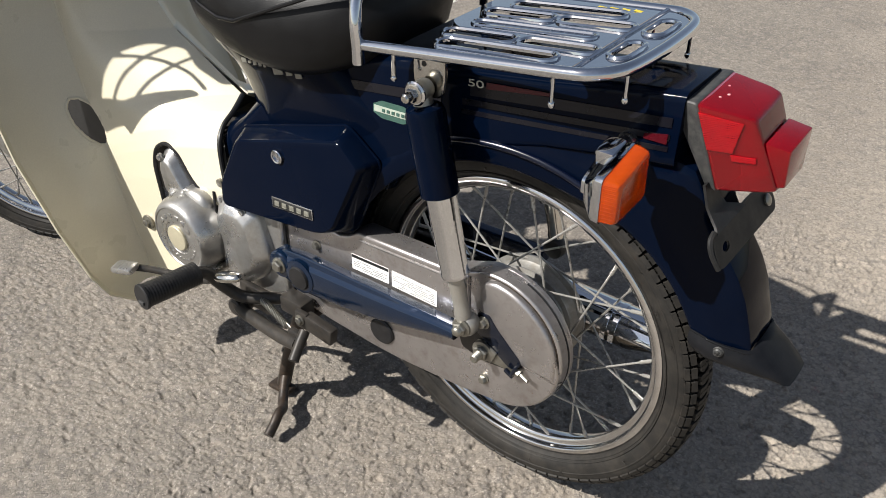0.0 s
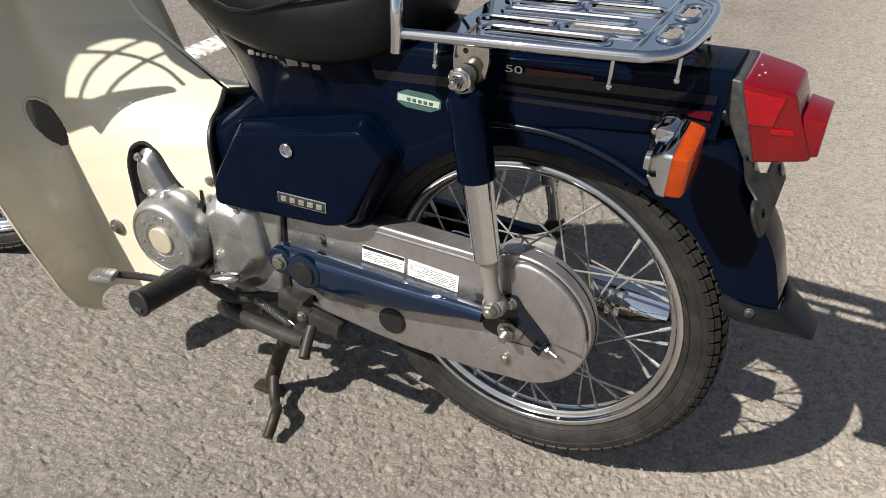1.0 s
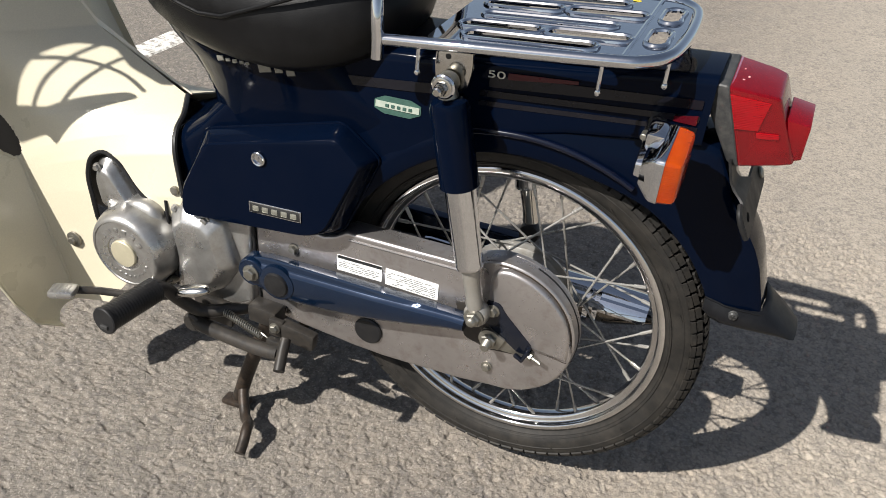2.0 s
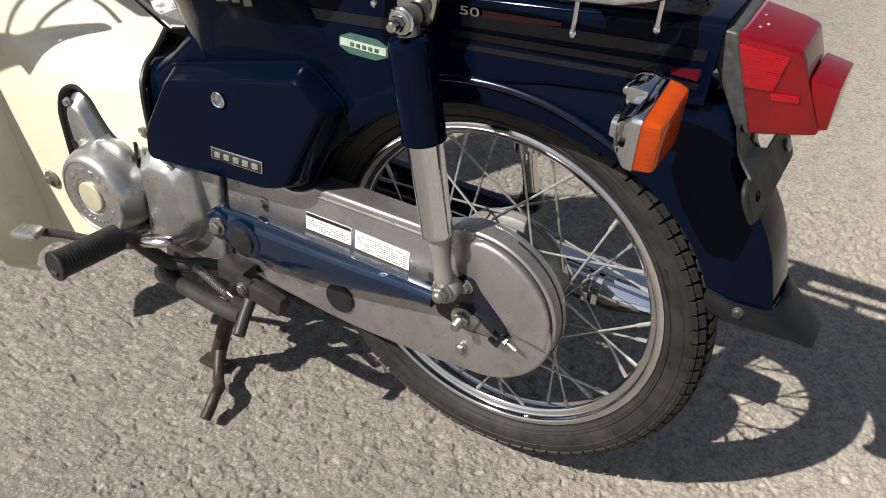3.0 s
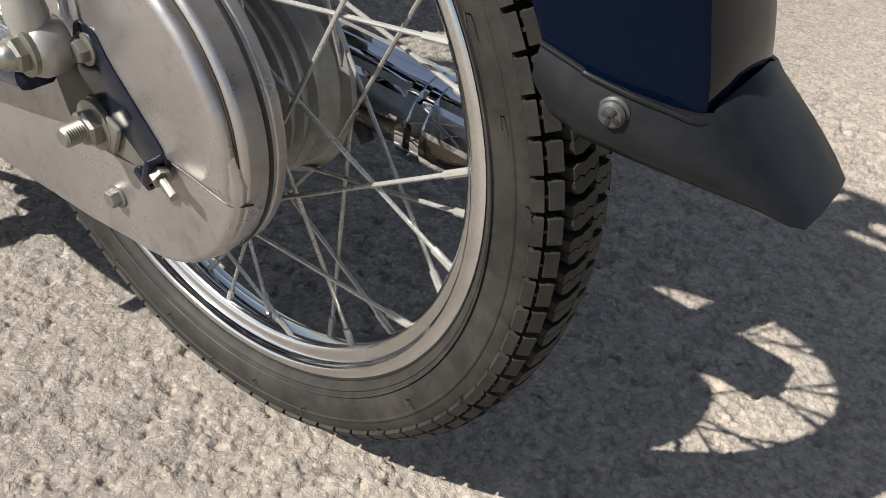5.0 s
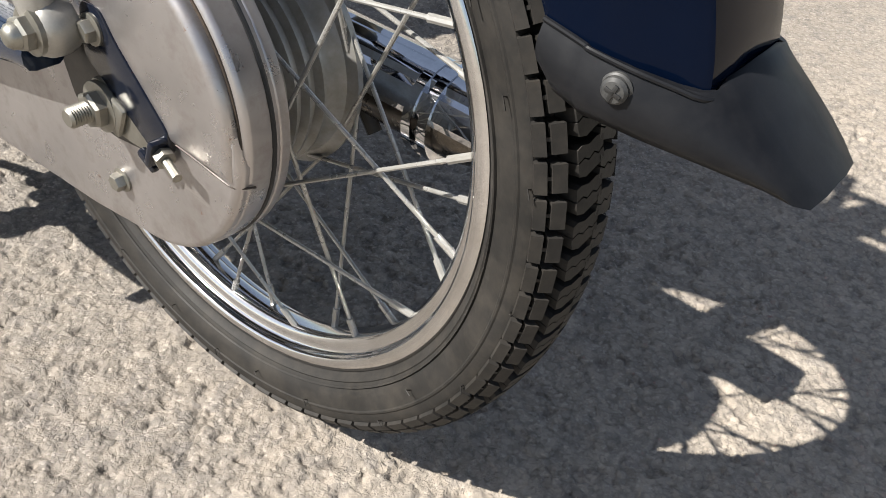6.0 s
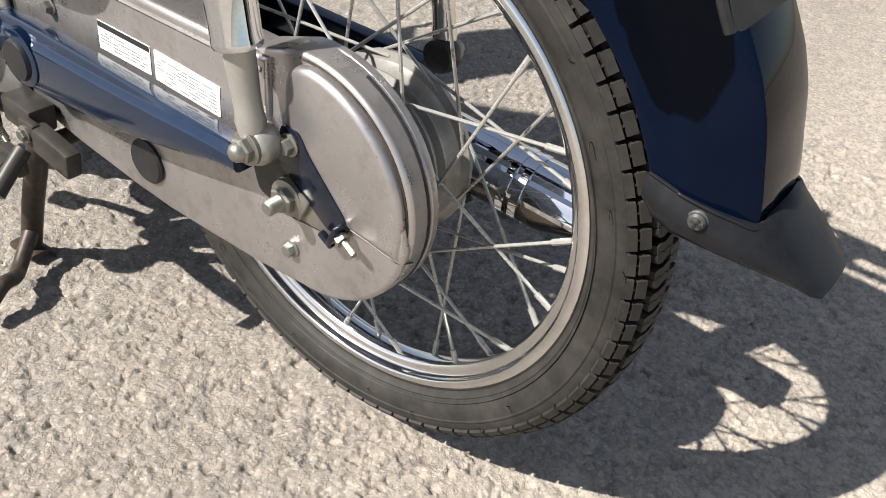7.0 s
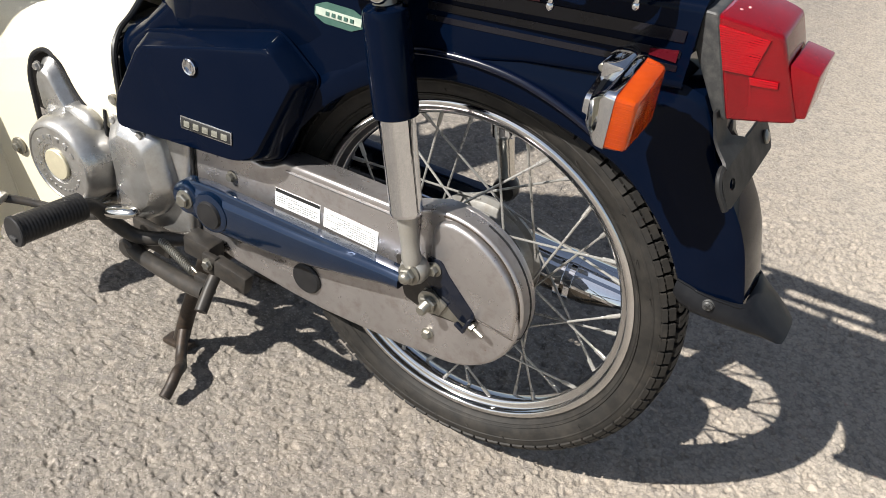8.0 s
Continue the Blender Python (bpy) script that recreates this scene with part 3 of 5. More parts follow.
part("inner_cover", pad(back_poly, -0.060, -0.0905, 0.0045), CASE, chain_case)
grime = [(0.048, -0.0968, 0.3190), (0.066, -0.0968, 0.3184), (0.085, -0.0968, 0.3170), (0.100, -0.0966, 0.3152), (0.1120, -0.0950, 0.3134), (0.1178, -0.085, 0.3124)]
part("cover_joint", tube(curve_through(grime, 6), 0.0007, 6), STAND, chain_case, "rusty joint line")
# black seam between the covers and along the case rim
seam = [(p[0], -0.0715, p[1]) for p in circle2(0.011, 0.3335, 0.1066, 70, -70, 40)]
part("case_flange", pad([Vector(p) for p in [(-0.02, 0.30), (-0.02, 0.42)] + circle2(0.011, 0.3335, 0.1078, 88, -88, 40)], -0.0615, -0.0680, 0.002, 3), CASE, chain_case, "outer flange of the case")
part("rim_bead", tube([(p[0], -0.0902, p[1]) for p in circle2(0.011, 0.3335, 0.1022, 96, -9, 40)], 0.0012, 8), STAND, chain_case, "dark rusty seam round the cover")
part("rim_gasket", tube(seam, 0.0018, 8), BLACK, chain_case, "black rubber edge gasket")
ridge = curve_through([(-0.222, -0.0955, 0.4035), (-0.14, -0.0955, 0.4075), (-0.034, -0.0955, 0.4125)], 6)
part("pressed_ridge", tube(ridge, 0.0022, 8), CASE, chain_case)
part("inspection_plug", lathe([(0.0225, -0.094), (0.0225, -0.0985), (0.020, -0.1005), (0.004, -0.1012)], (-0.186, 0, 0.2525), segs=36), BLACK, chain_case, "round black rubber inspection plug")
for x, z in ((0.002, 0.262), (-0.312, 0.358), (-0.316, 0.268)):
    part("case_bolt", hexagon((x, -0.096, z), 0.0062, 0.0075, x * 9), ZINC, chain_case, "zinc-plated flange bolt")
front_gap = [(-0.380, -0.0965, 0.400), (-0.379, -0.0985, 0.36), (-0.376, -0.0985, 0.30), (-0.372, -0.0965, 0.225)]
part("joint_strip", tube(curve_through(front_gap, 6), 0.0024, 8), BLACK, chain_case, "black rubber joint strip")


def case_label(x0, x1, zl, zr, h, header):
    """A white printed plate on the case, its print as plain bars."""
    bm = bmesh.new()
    y = -0.0963
    pts = [(x0, zl - h), (x1, zr - h), (x1, zr), (x0, zl)]
    poly = rounded(pts, 0.001, 2)
    lab = part("warning_label", pad(poly, y, y - 0.0005, 0.0001, 1), WHITE, chain_case, "white printed warning label")
    bars = []
    slope = (zr - zl) / (x1 - x0)
    w = x1 - x0
    if header:
        part("header_bar", block((w * 0.98, 0.0003, 0.0052), ((x0 + x1) / 2, y - 0.0007, (zl + zr) / 2 - 0.003), 0, Matrix.Rotation(-math.atan(slope), 4, "Y")), INK, lab, "black header bar")
    rnd = random.Random(int(x0 * 1000))
    z = 0.010 if header else 0.006
    while z < h - 0.003:
        x = x0 + 0.003
        while x < x1 - 0.008:
            l = rnd.uniform(0.004, 0.016)
            l = min(l, x1 - 0.004 - x)
            if rnd.random() < 0.82:
                bars.append(block((l, 0.0002, 0.0011), (x + l / 2, y - 0.0006, zl + slope * (x + l / 2 - x0) - z), 0, Matrix.Rotation(-math.atan(slope), 4, "Y")))
            x += l + rnd.uniform(0.001, 0.003)
        z += 0.0031
    part("print", joined(*bars), PRINT, lab, "fine grey print")


case_label(-0.2395, -0.168, 0.3735, 0.3765, 0.027, True)
case_label(-0.1625, -0.081, 0.3765, 0.3770, 0.028, False)

# swing arms
def arm_mesh():
    """A pressed channel: a flat face, a narrower step along its top and a rounded lower edge."""
    path = [(-0.370, 0.295, 0.337), (-0.352, 0.288, 0.343), (-0.325, 0.283, 0.346), (-0.300, 0.283, 0.347), (-0.250, 0.2885, 0.349), (-0.18, 0.299, 0.351), (-0.12, 0.313, 0.353), (-0.085, 0.322, 0.3545), (-0.055, 0.330, 0.355), (-0.030, 0.334, 0.355)]
    fine_path = curve_through([(a, b, c) for a, b, c in path], 4)
    rings = []
    for x, lo, hi in fine_path:
        rim_z = hi - (hi - lo) * 0.24
        sect = [(-0.101, lo + 0.003), (-0.104, lo), (-0.119, lo), (-0.1235, lo + 0.0015), (-0.1260, lo + 0.006), (-0.1262, rim_z - 0.004), (-0.1252, rim_z), (-0.1215, rim_z + 0.0030), (-0.1200, rim_z + 0.0055), (-0.1195, hi - 0.003), (-0.1175, hi), (-0.104, hi), (-0.101, hi - 0.003)]
        rings.append([Vector((x, y, z)) for y, z in sect])
    eye = lathe([(0.0235, -0.1015), (0.0235, -0.124), (0.0215, -0.1265), (0.008, -0.1268)], (-0.366, 0, 0.315), segs=32)
    boss = lathe([(0.029, -0.120), (0.0285, -0.1272), (0.026, -0.1280), (0.008, -0.1280)], (-0.3225, 0, 0.312), segs=32)
    return joined(loft(rings), eye, boss)


arm = part("swing_arm", arm_mesh(), ARM_BLUE, bike, "glossy dark blue painted swing arm", angle=45)
part("pivot_bolt", hexagon((-0.366, -0.1268, 0.315), 0.0100, 0.009, 0.5), ZINC, arm, "zinc-plated pivot bolt")
part("rubber_plug", lathe([(0.0205, -0.124), (0.0205, -0.1275), (0.0185, -0.1315), (0.006, -0.1325)], (-0.3225, 0, 0.310), segs=32), BLACK, arm, "round black rubber plug")
part("swing_arm", mirrored(arm_mesh()), ARM_BLUE, bike, "glossy dark blue painted swing arm", angle=45)


# shock absorbers
def shock(sign):
    s = node("shock_absorber", bike, "rear shock absorber with navy shroud and chrome lower tube")
    top, low = Vector((-0.085, -0.117, 0.684)), Vector((-0.016, -0.117, 0.366))
    d = (low - top)
    length = d.length
    d.normalize()
    turn = d.to_track_quat("Z", "Y").to_matrix().to_4x4()
    place = Matrix.Translation(top) @ turn

    def turned(profile, segs=40):
        bm = lathe(profile, (0, 0, 0), "z", segs)
        bmesh.ops.transform(bm, matrix=place, verts=bm.verts)
        return bm if sign < 0 else mirrored(bm)

    part("shroud", turned([(0.010, 0.016), (0.0175, 0.017), (0.0225, 0.021), (0.0245, 0.028), (0.0245, 0.128), (0.0250, 0.131), (0.0236, 0.132)]), NAVY, s, "navy painted upper shroud")
    part("lower_tube", turned([(0.0200, 0.126), (0.0192, 0.190), (0.0184, 0.240), (0.0192, 0.2435), (0.0192, 0.246), (0.0184, 0.2485), (0.016, 0.2495), (0.011, 0.250)]), CHROME, s, "chrome lower tube")
    # far damper gets a darker metal, standing for the shade it lies in
    part("damper_body", turned([(0.0122, 0.247), (0.0106, 0.285), (0.0106, 0.298), (0.0120, 0.306), (0.010, 0.318)]), SILVER if sign < 0 else WORN_CHROME, s, "silver damper body" if sign < 0 else "damper body in darker chrome for its shaded side")
    eye = lathe([(0.010, -0.101), (0.0155, -0.103), (0.0172, -0.108), (0.0176, -0.113), (0.0172, -0.118), (0.0150, -0.1225), (0.012, -0.1245)], (low.x, 0, low.z), segs=36)
    # far eye is black instead of silver for the same shade
    part("lower_eye", eye if sign < 0 else mirrored(eye), SILVER if sign < 0 else BLACK_STEEL, s)
    nut = joined(hexagon((low.x, -0.1245, low.z), 0.0105, 0.009, 0.35), lathe([(0.0078, -0.133), (0.0072, -0.137), (0.0050, -0.1395), (0.002, -0.1403)], (low.x, 0, low.z), segs=20))
    part("lower_nut", nut if sign < 0 else mirrored(nut), ZINC, s, "domed zinc nut")
    collar = joined(lathe([(0.0115, -0.106), (0.0130, -0.109), (0.0130, -0.125), (0.012, -0.127)], (top.x, 0, top.z), segs=32))
    part("upper_neck", turned([(0.011, 0.004), (0.0115, 0.012), (0.013, 0.020)]), ZINC, s)
    part("upper_eye", collar if sign < 0 else mirrored(collar), ZINC, s)
    w = lathe([(0.0150, -0.1270), (0.0150, -0.1290), (0.0130, -0.1305)], (top.x, 0, top.z), segs=32)
    part("washer", w if sign < 0 else mirrored(w), CHROME, s)
    n = joined(hexagon((top.x, -0.1300, top.z), 0.0086, 0.009, 0.1), lathe([(0.006, -0.141), (0.0058, -0.147), (0.004, -0.149)], (top.x, 0, top.z), segs=20))
    part("upper_nut", n if sign < 0 else mirrored(n), WORN_CHROME, s)
    return s


shock(-1)
shock(1)

# axle, bracket and chain adjuster
axle = node("rear_axle", bike, "rear axle with lock nut and chain adjuster")
axle.location.y = 0.005
stay = [Vector(p) for p in rounded([(-0.008, 0.381), (0.010, 0.3815), (0.021, 0.366), (0.063, 0.326), (0.062, 0.310), (0.044, 0.308), (0.012, 0.330), (-0.012, 0.345), (-0.012, 0.364)], 0.006, 4)]
part("stay_plate", pad(stay, -0.0985, -0.1035, 0.0015, 2), SLATE, axle, "navy painted steel stay plate")
fork = [Vector(p) for p in rounded([(-0.055, 0.360), (-0.012, 0.366), (0.012, 0.335), (0.060, 0.318), (0.060, 0.303), (0.0, 0.294), (-0.036, 0.303)], 0.006, 4)]
part("fork_end", pad(fork, -0.0968, -0.1000, 0.001, 2), BLACK_STEEL, axle)
adj = [Vector(p) for p in rounded([(-0.010, 0.332), (0.014, 0.336), (0.030, 0.326), (0.060, 0.314), (0.058, 0.304), (0.020, 0.302), (-0.008, 0.304)], 0.005, 4)]
part("adjuster_plate", pad(adj, -0.1000, -0.1030, 0.0012, 2), ZINC, axle)
part("axle_bolt", joined(block((0.026, 0.006, 0.024), (0.010, -0.1045, 0.3185), 0.003, Matrix.Rotation(0.4, 4, "Y")), hexagon((0.003, -0.1060, 0.3185), 0.0118, 0.0095, 0.45), lathe([(0.0066 - 0.0009 * (i % 2), -0.114 - i * 0.0008) for i in range(17)] + [(0.0050, -0.1285)], (0.003, 0, 0.3185), segs=20)), ZINC, axle, "zinc axle nut on a threaded end")
part("stay_bolt", hexagon((0.002, -0.1035, 0.3665), 0.0072, 0.008, 0.3), ZINC, axle)
tip = Vector((0.058, -0.106, 0.314))
dirn = Vector((0.93, -0.22, -0.2)).normalized()
part("adjuster_bolt", joined(tube([tip, tip + dirn * 0.004, tip + dirn * 0.0230], 0.0030, 10), tube([tip + dirn * 0.003, tip + dirn * 0.0085], 0.0062, 6)), ZINC, axle, "threaded zinc adjuster")
part("adjuster_lip", joined(block((0.005, 0.018, 0.020), (0.057, -0.105, 0.314), 0.002, Matrix.Rotation(0.35, 4, "Y")), block((0.016, 0.006, 0.006), (0.048, -0.1075, 0.304), 0.002, Matrix.Rotation(0.5, 4, "Y"))), SLATE, axle)

# ---------- body ----------
def box_ring(x, zb, zt, hb, ht, r, n=6):
    """A rounded section across the bike."""
    pts = rounded([(-hb, zb), (hb, zb), (ht, zt), (-ht, zt)], r, n)
    return [Vector((x, p.x, p.y)) for p in pts]


frame_rings = [box_ring(*s) for s in (
    (-0.66, 0.36, 0.440, 0.035, 0.030, 0.020), (-0.56, 0.36, 0.478, 0.076, 0.066, 0.034), (-0.52, 0.36, 0.492, 0.090, 0.080, 0.040), (-0.495, 0.36, 0.505, 0.099, 0.087, 0.044),
    (-0.470, 0.37, 0.526, 0.098, 0.080, 0.042), (-0.44, 0.38, 0.56, 0.090, 0.070, 0.036), (-0.38, 0.39, 0.62, 0.086, 0.070, 0.03), (-0.30, 0.40, 0.672, 0.086, 0.076, 0.025),
    (-0.22, 0.47, 0.686, 0.086, 0.074, 0.022), (-0.15, 0.545, 0.692, 0.084, 0.071, 0.018), (-0.05, 0.600, 0.702, 0.074, 0.064, 0.014), (0.05, 0.628, 0.714, 0.064, 0.056, 0.012), (0.13, 0.640, 0.726, 0.056, 0.050, 0.012), (0.205, 0.648, 0.735, 0.050, 0.046, 0.012))]
body_shell = part("frame_body", loft(frame_rings), NAVY, bike, "glossy dark navy pressed-steel frame body", angle=50)


def plan_ring(z, x0, x1, hw, n=40, e=0.62):
    cx, a = (x0 + x1) / 2, (x1 - x0) / 2
    out = []
    for i in range(n):
        t = 2 * math.pi * i / n
        c, s = math.cos(t), math.sin(t)
        out.append(Vector((cx + a * math.copysign(abs(c) ** e, c), hw * math.copysign(abs(s) ** e, s), z)))
    return out


tank = [plan_ring(*s) for s in ((0.470, -0.462, -0.20, 0.070), (0.50, -0.470, -0.18, 0.077), (0.53, -0.470, -0.16, 0.080), (0.56, -0.475, -0.14, 0.083), (0.59, -0.487, -0.13, 0.090), (0.62, -0.502, -0.19, 0.098), (0.65, -0.520, -0.225, 0.113), (0.668, -0.530, -0.24, 0.118))]
part("tank_shell", loft(tank), NAVY, bike, "glossy navy tank shell beneath the seat", angle=50)

# rear fender
FENDER = [(21.4, 0.300, 0.3525, 0.045, 0.044, 0.0355), (23.8, 0.2960, 0.3555, 0.048, 0.047, 0.035), (27.5, 0.2945, 0.359, 0.049, 0.048, 0.035), (32, 0.2955, 0.365, 0.050, 0.049, 0.036), (36, 0.2965, 0.3685, 0.0505, 0.0495, 0.0365), (40, 0.2970, 0.3700, 0.051, 0.050, 0.037), (44, 0.2965, 0.3715, 0.0515, 0.0505, 0.0375), (48, 0.2960, 0.3775, 0.052, 0.051, 0.038), (51, 0.2955, 0.389, 0.0527, 0.0517, 0.0384), (56, 0.2935, 0.404, 0.054, 0.053, 0.039), (64, 0.2860, 0.385, 0.056, 0.056, 0.040), (72, 0.2790, 0.366, 0.058, 0.059, 0.046), (80, 0.276, 0.352, 0.061, 0.063, 0.052), (90, 0.275, 0.340, 0.065, 0.067, 0.058), (100, 0.273, 0.335, 0.070, 0.072, 0.064), (112, 0.269, 0.330, 0.077, 0.079, 0.072), (126, 0.263, 0.325, 0.083, 0.084, 0.078), (140, 0.258, 0.320, 0.085, 0.086, 0.080), (155, 0.256, 0.315, 0.086, 0.086, 0.080), (172, 0.258, 0.312, 0.086, 0.086, 0.080), (190, 0.262, 0.305, 0.080, 0.080, 0.074)]


def fender_ring(deg, ri, ro, hi, hm, ho):
    a = radians(deg)
    u = Vector((math.cos(a), 0, math.sin(a)))
    rm = ri + (ro - ri) * 0.42
    half = [(ri, hi), (ri + 0.003, hi + 0.0015), (ri + 0.010, hi + 0.0008), (ri + (rm - ri) * 0.75, hm + 0.0015), (rm, hm), (rm + 0.006, hm - 0.002), (ro - 0.012, ho + 0.0022), (ro - 0.003, ho), (ro - 0.0006, ho - 0.0022), (ro + 0.0012, ho * 0.55)]
    outer = [(r, -h) for r, h in half] + [(r, h) for r, h in half[::-1]]
    inner = [(r - 0.002 if i >= 5 else r + 0.0004, (abs(h) - 0.0025) * (1 if h > 0 else -1)) for i, (r, h) in enumerate(outer)]
    ring = outer + inner[::-1]
    return [Vector((0, 0, HZ)) + u * r + Vector((0, h, 0)) for r, h in ring]


fine = []
for i in range(len(FENDER) - 1):
    for k in range(4):
        fine.append([p + (q - p) * k / 4 for p, q in zip(FENDER[i], FENDER[i + 1])])
fine.append(FENDER[-1])
part("rear_fender", loft([fender_ring(*f) for f in fine]), NAVY, bike, "glossy navy rear fender", angle=35)
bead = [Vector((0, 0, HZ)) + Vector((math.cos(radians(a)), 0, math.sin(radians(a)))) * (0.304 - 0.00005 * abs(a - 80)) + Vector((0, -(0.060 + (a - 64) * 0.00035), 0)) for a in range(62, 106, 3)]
part("fender_crease", tube(bead, 0.0045, 12), GLINT_NAVY, bike, "pressed crease of the fender")

# side cover
face = rounded([(-0.474, 0.388), (-0.476, 0.425), (-0.436, 0.506), (-0.232, 0.566), (-0.197, 0.538), (-0.244, 0.430), (-0.272, 0.414)], [0.012, 0.02, 0.012, 0.010, 0.008, 0.012, 0.02], 5)
back = rounded([(-0.488, 0.378), (-0.492, 0.425), (-0.456, 0.512), (-0.236, 0.580), (-0.180, 0.540), (-0.232, 0.412), (-0.268, 0.400)], [0.012, 0.02, 0.012, 0.012, 0.010, 0.012, 0.02], 5)


def face_y(p):
    return -0.127 + (p.y - 0.44) * 0.10


rings = [[Vector((p.x, -0.080, p.y)) for p in back], [Vector((p.x, -0.088, p.y)) for p in back]]
for f, g in ((0.80, 0.90), (0.93, 0.97), (1.0, 1.0)):
    ring = []
    for p, q in zip(back, face):
        s = p.lerp(q, f)
        ring.append(Vector((s.x, -0.088 + (face_y(q) + 0.088) * g, s.y)))
    rings.append(ring)
rings.append([Vector((p.x, face_y(p) - 0.0006, p.y)) for p in inset([Vector(q) for q in face], 0.006)])
side_cover = part("side_cover", loft(rings), NAVY, bike, "glossy dark navy side cover with key lock", angle=30)
part("cover_lip", tube([(p.x, -0.0865, p.y) for p in back], 0.0022, 6, closed=True), NAVY, side_cover)
yk = face_y(Vector((0, 0.511)))
part("key_lock", joined(lathe([(0.0108, yk + 0.004), (0.0108, yk - 0.004), (0.0095, yk - 0.0052), (0.0078, yk - 0.0045), (0.0074, yk - 0.0020), (0.002, yk - 0.0020)], (-0.346, 0, 0.511), segs=28), block((0.0022, 0.0012, 0.010), (-0.346, yk - 0.0026, 0.511), 0.0004)), CHROME, side_cover, "chrome key lock")
bx, bz = -0.319, 0.4385
by = face_y(Vector((0, bz)))
tilt = Matrix.Rotation(radians(-5.0), 4, "Y") @ Matrix.Rotation(radians(-5.7), 4, "X")
badge = part("badge", block((0.084, 0.0022, 0.0170), (bx, by - 0.0012, bz), 0.0008, tilt), CHROME, side_cover, "silver-edged dark badge with raised pale bars")
part("badge_field", block((0.0805, 0.0008, 0.0138), (bx, by - 0.0024, bz), 0.0002, tilt), INK, badge)
for i in range(5):
    at = Vector((bx, by - 0.0028, bz)) + tilt @ Vector((-0.0305 + i * 0.01525, 0, 0))
    part("badge_bar", block((0.0106, 0.0012, 0.0078), tuple(at), 0.0014, tilt), WORN_FOIL, badge)

# stickers and lettering of the body
stk = rounded([(-0.196, 0.610), (-0.196, 0.6215), (-0.182, 0.6285), (-0.146, 0.6300), (-0.132, 0.6245), (-0.132, 0.6130), (-0.146, 0.6060), (-0.182, 0.6045)], 0.0015, 2)


def on_side(x, z):
    """The side of the frame body at a place: its y."""
    xs = [r[0].x for r in frame_rings]
    i = max(k for k in range(len(xs) - 1) if xs[k] <= x)
    f = (x - xs[i]) / (xs[i + 1] - xs[i])
    ys = []
    for ring in (frame_rings[i], frame_rings[i + 1]):
        z0, z1 = min(p.z for p in ring), max(p.z for p in ring)
        hb = max(-p.y for p in ring if p.z < (z0 + z1) / 2)
        ht = max(-p.y for p in ring if p.z > (z0 + z1) / 2)
        g = min(max((z - z0) / (z1 - z0), 0), 1)
        ys.append(-(hb + (ht - hb) * g))
    return ys[0] + (ys[1] - ys[0]) * f


def decal(poly, lift):
    """A thin film that follows the body's side."""
    bm = bmesh.new()
    front_v = [bm.verts.new((p.x, on_side(p.x, p.y) - lift, p.y)) for p in poly]
    bm.faces.new(front_v)
    ext = bmesh.ops.extrude_face_region(bm, geom=bm.faces[:])
    bmesh.ops.translate(bm, vec=(0, 0.0006, 0), verts=[v for v in ext["geom"] if isinstance(v, bmesh.types.BMVert)])
    return bm


def strip_decal(x0, x1, z0, z1, h0, h1, lift, n=24):
    """A long stripe on the side from x0 to x1."""
    bm = bmesh.new()
    rows = []
    for i in range(n + 1):
        f = i / n
        x, z, h = x0 + (x1 - x0) * f, z0 + (z1 - z0) * f, h0 + (h1 - h0) * f
        rows.append([bm.verts.new((x, on_side(x, zz) - lift, zz)) for zz in (z - h / 2, z + h / 2)])
    for i in range(n):
        bm.faces.new((rows[i][0], rows[i + 1][0], rows[i + 1][1], rows[i][1]))
    ext = bmesh.ops.extrude_face_region(bm, geom=bm.faces[:])
    bmesh.ops.translate(bm, vec=(0, 0.0008, 0), verts=[v for v in ext["geom"] if isinstance(v, bmesh.types.BMVert)])
    return bm


sticker = part("registration_sticker", decal([Vector(p) for p in stk], 0.0012), GREEN, body_shell, "green and white hexagonal sticker")
part("sticker_field", strip_decal(-0.194, -0.134, 0.6163, 0.6185, 0.0085, 0.0085, 0.0020, 4), STICKER_PALE, sticker)
for i in range(5):
    part("sticker_bar", strip_decal(-0.180 + i * 0.008, -0.1755 + i * 0.008, 0.6167 + i * 0.0003, 0.6168 + i * 0.0003, 0.0040, 0.0040, 0.0028, 2), GREEN, sticker)
part("side_stripe", strip_decal(-0.05, 0.196, 0.6765, 0.7005, 0.014, 0.011, 0.0010), STRIPE, body_shell, "dark grey stripe film")
part("side_stripe", strip_decal(-0.06, 0.196, 0.6600, 0.6830, 0.008, 0.007, 0.0010), STRIPE, body_shell, "dark grey stripe film")
part("side_stripe", strip_decal(-0.06, 0.196, 0.6475, 0.6700, 0.006, 0.006, 0.0010), STRIPE, body_shell, "dark grey stripe film")
part("side_stripe", strip_decal(-0.30, -0.09, 0.6290, 0.6560, 0.012, 0.013, 0.0010), STRIPE, body_shell, "dark grey stripe film")
part("red_stripe", strip_decal(-0.028, 0.055, 0.6872, 0.6965, 0.008, 0.004, 0.0018), RED_FILM, body_shell, "dark red stripe film")
part("red_stripe", strip_decal(0.168, 0.194, 0.6790, 0.6815, 0.006, 0.012, 0.0018, 4), RED_FILM, body_shell, "dark red stripe film")
fifty = text_mesh("50", 0.0145, 0.0003)
bmesh.ops.transform(fifty, matrix=Matrix.Translation((-0.042, on_side(-0.042, 0.686) - 0.0022, 0.6865)) @ pose(0, 0, 0, 90, -4, 4) @ Matrix.Diagonal((1.6, 0.9, 1, 1)), verts=fifty.verts)
part("model_number", fifty, SILVER_FOIL, body_shell, "silver number film")
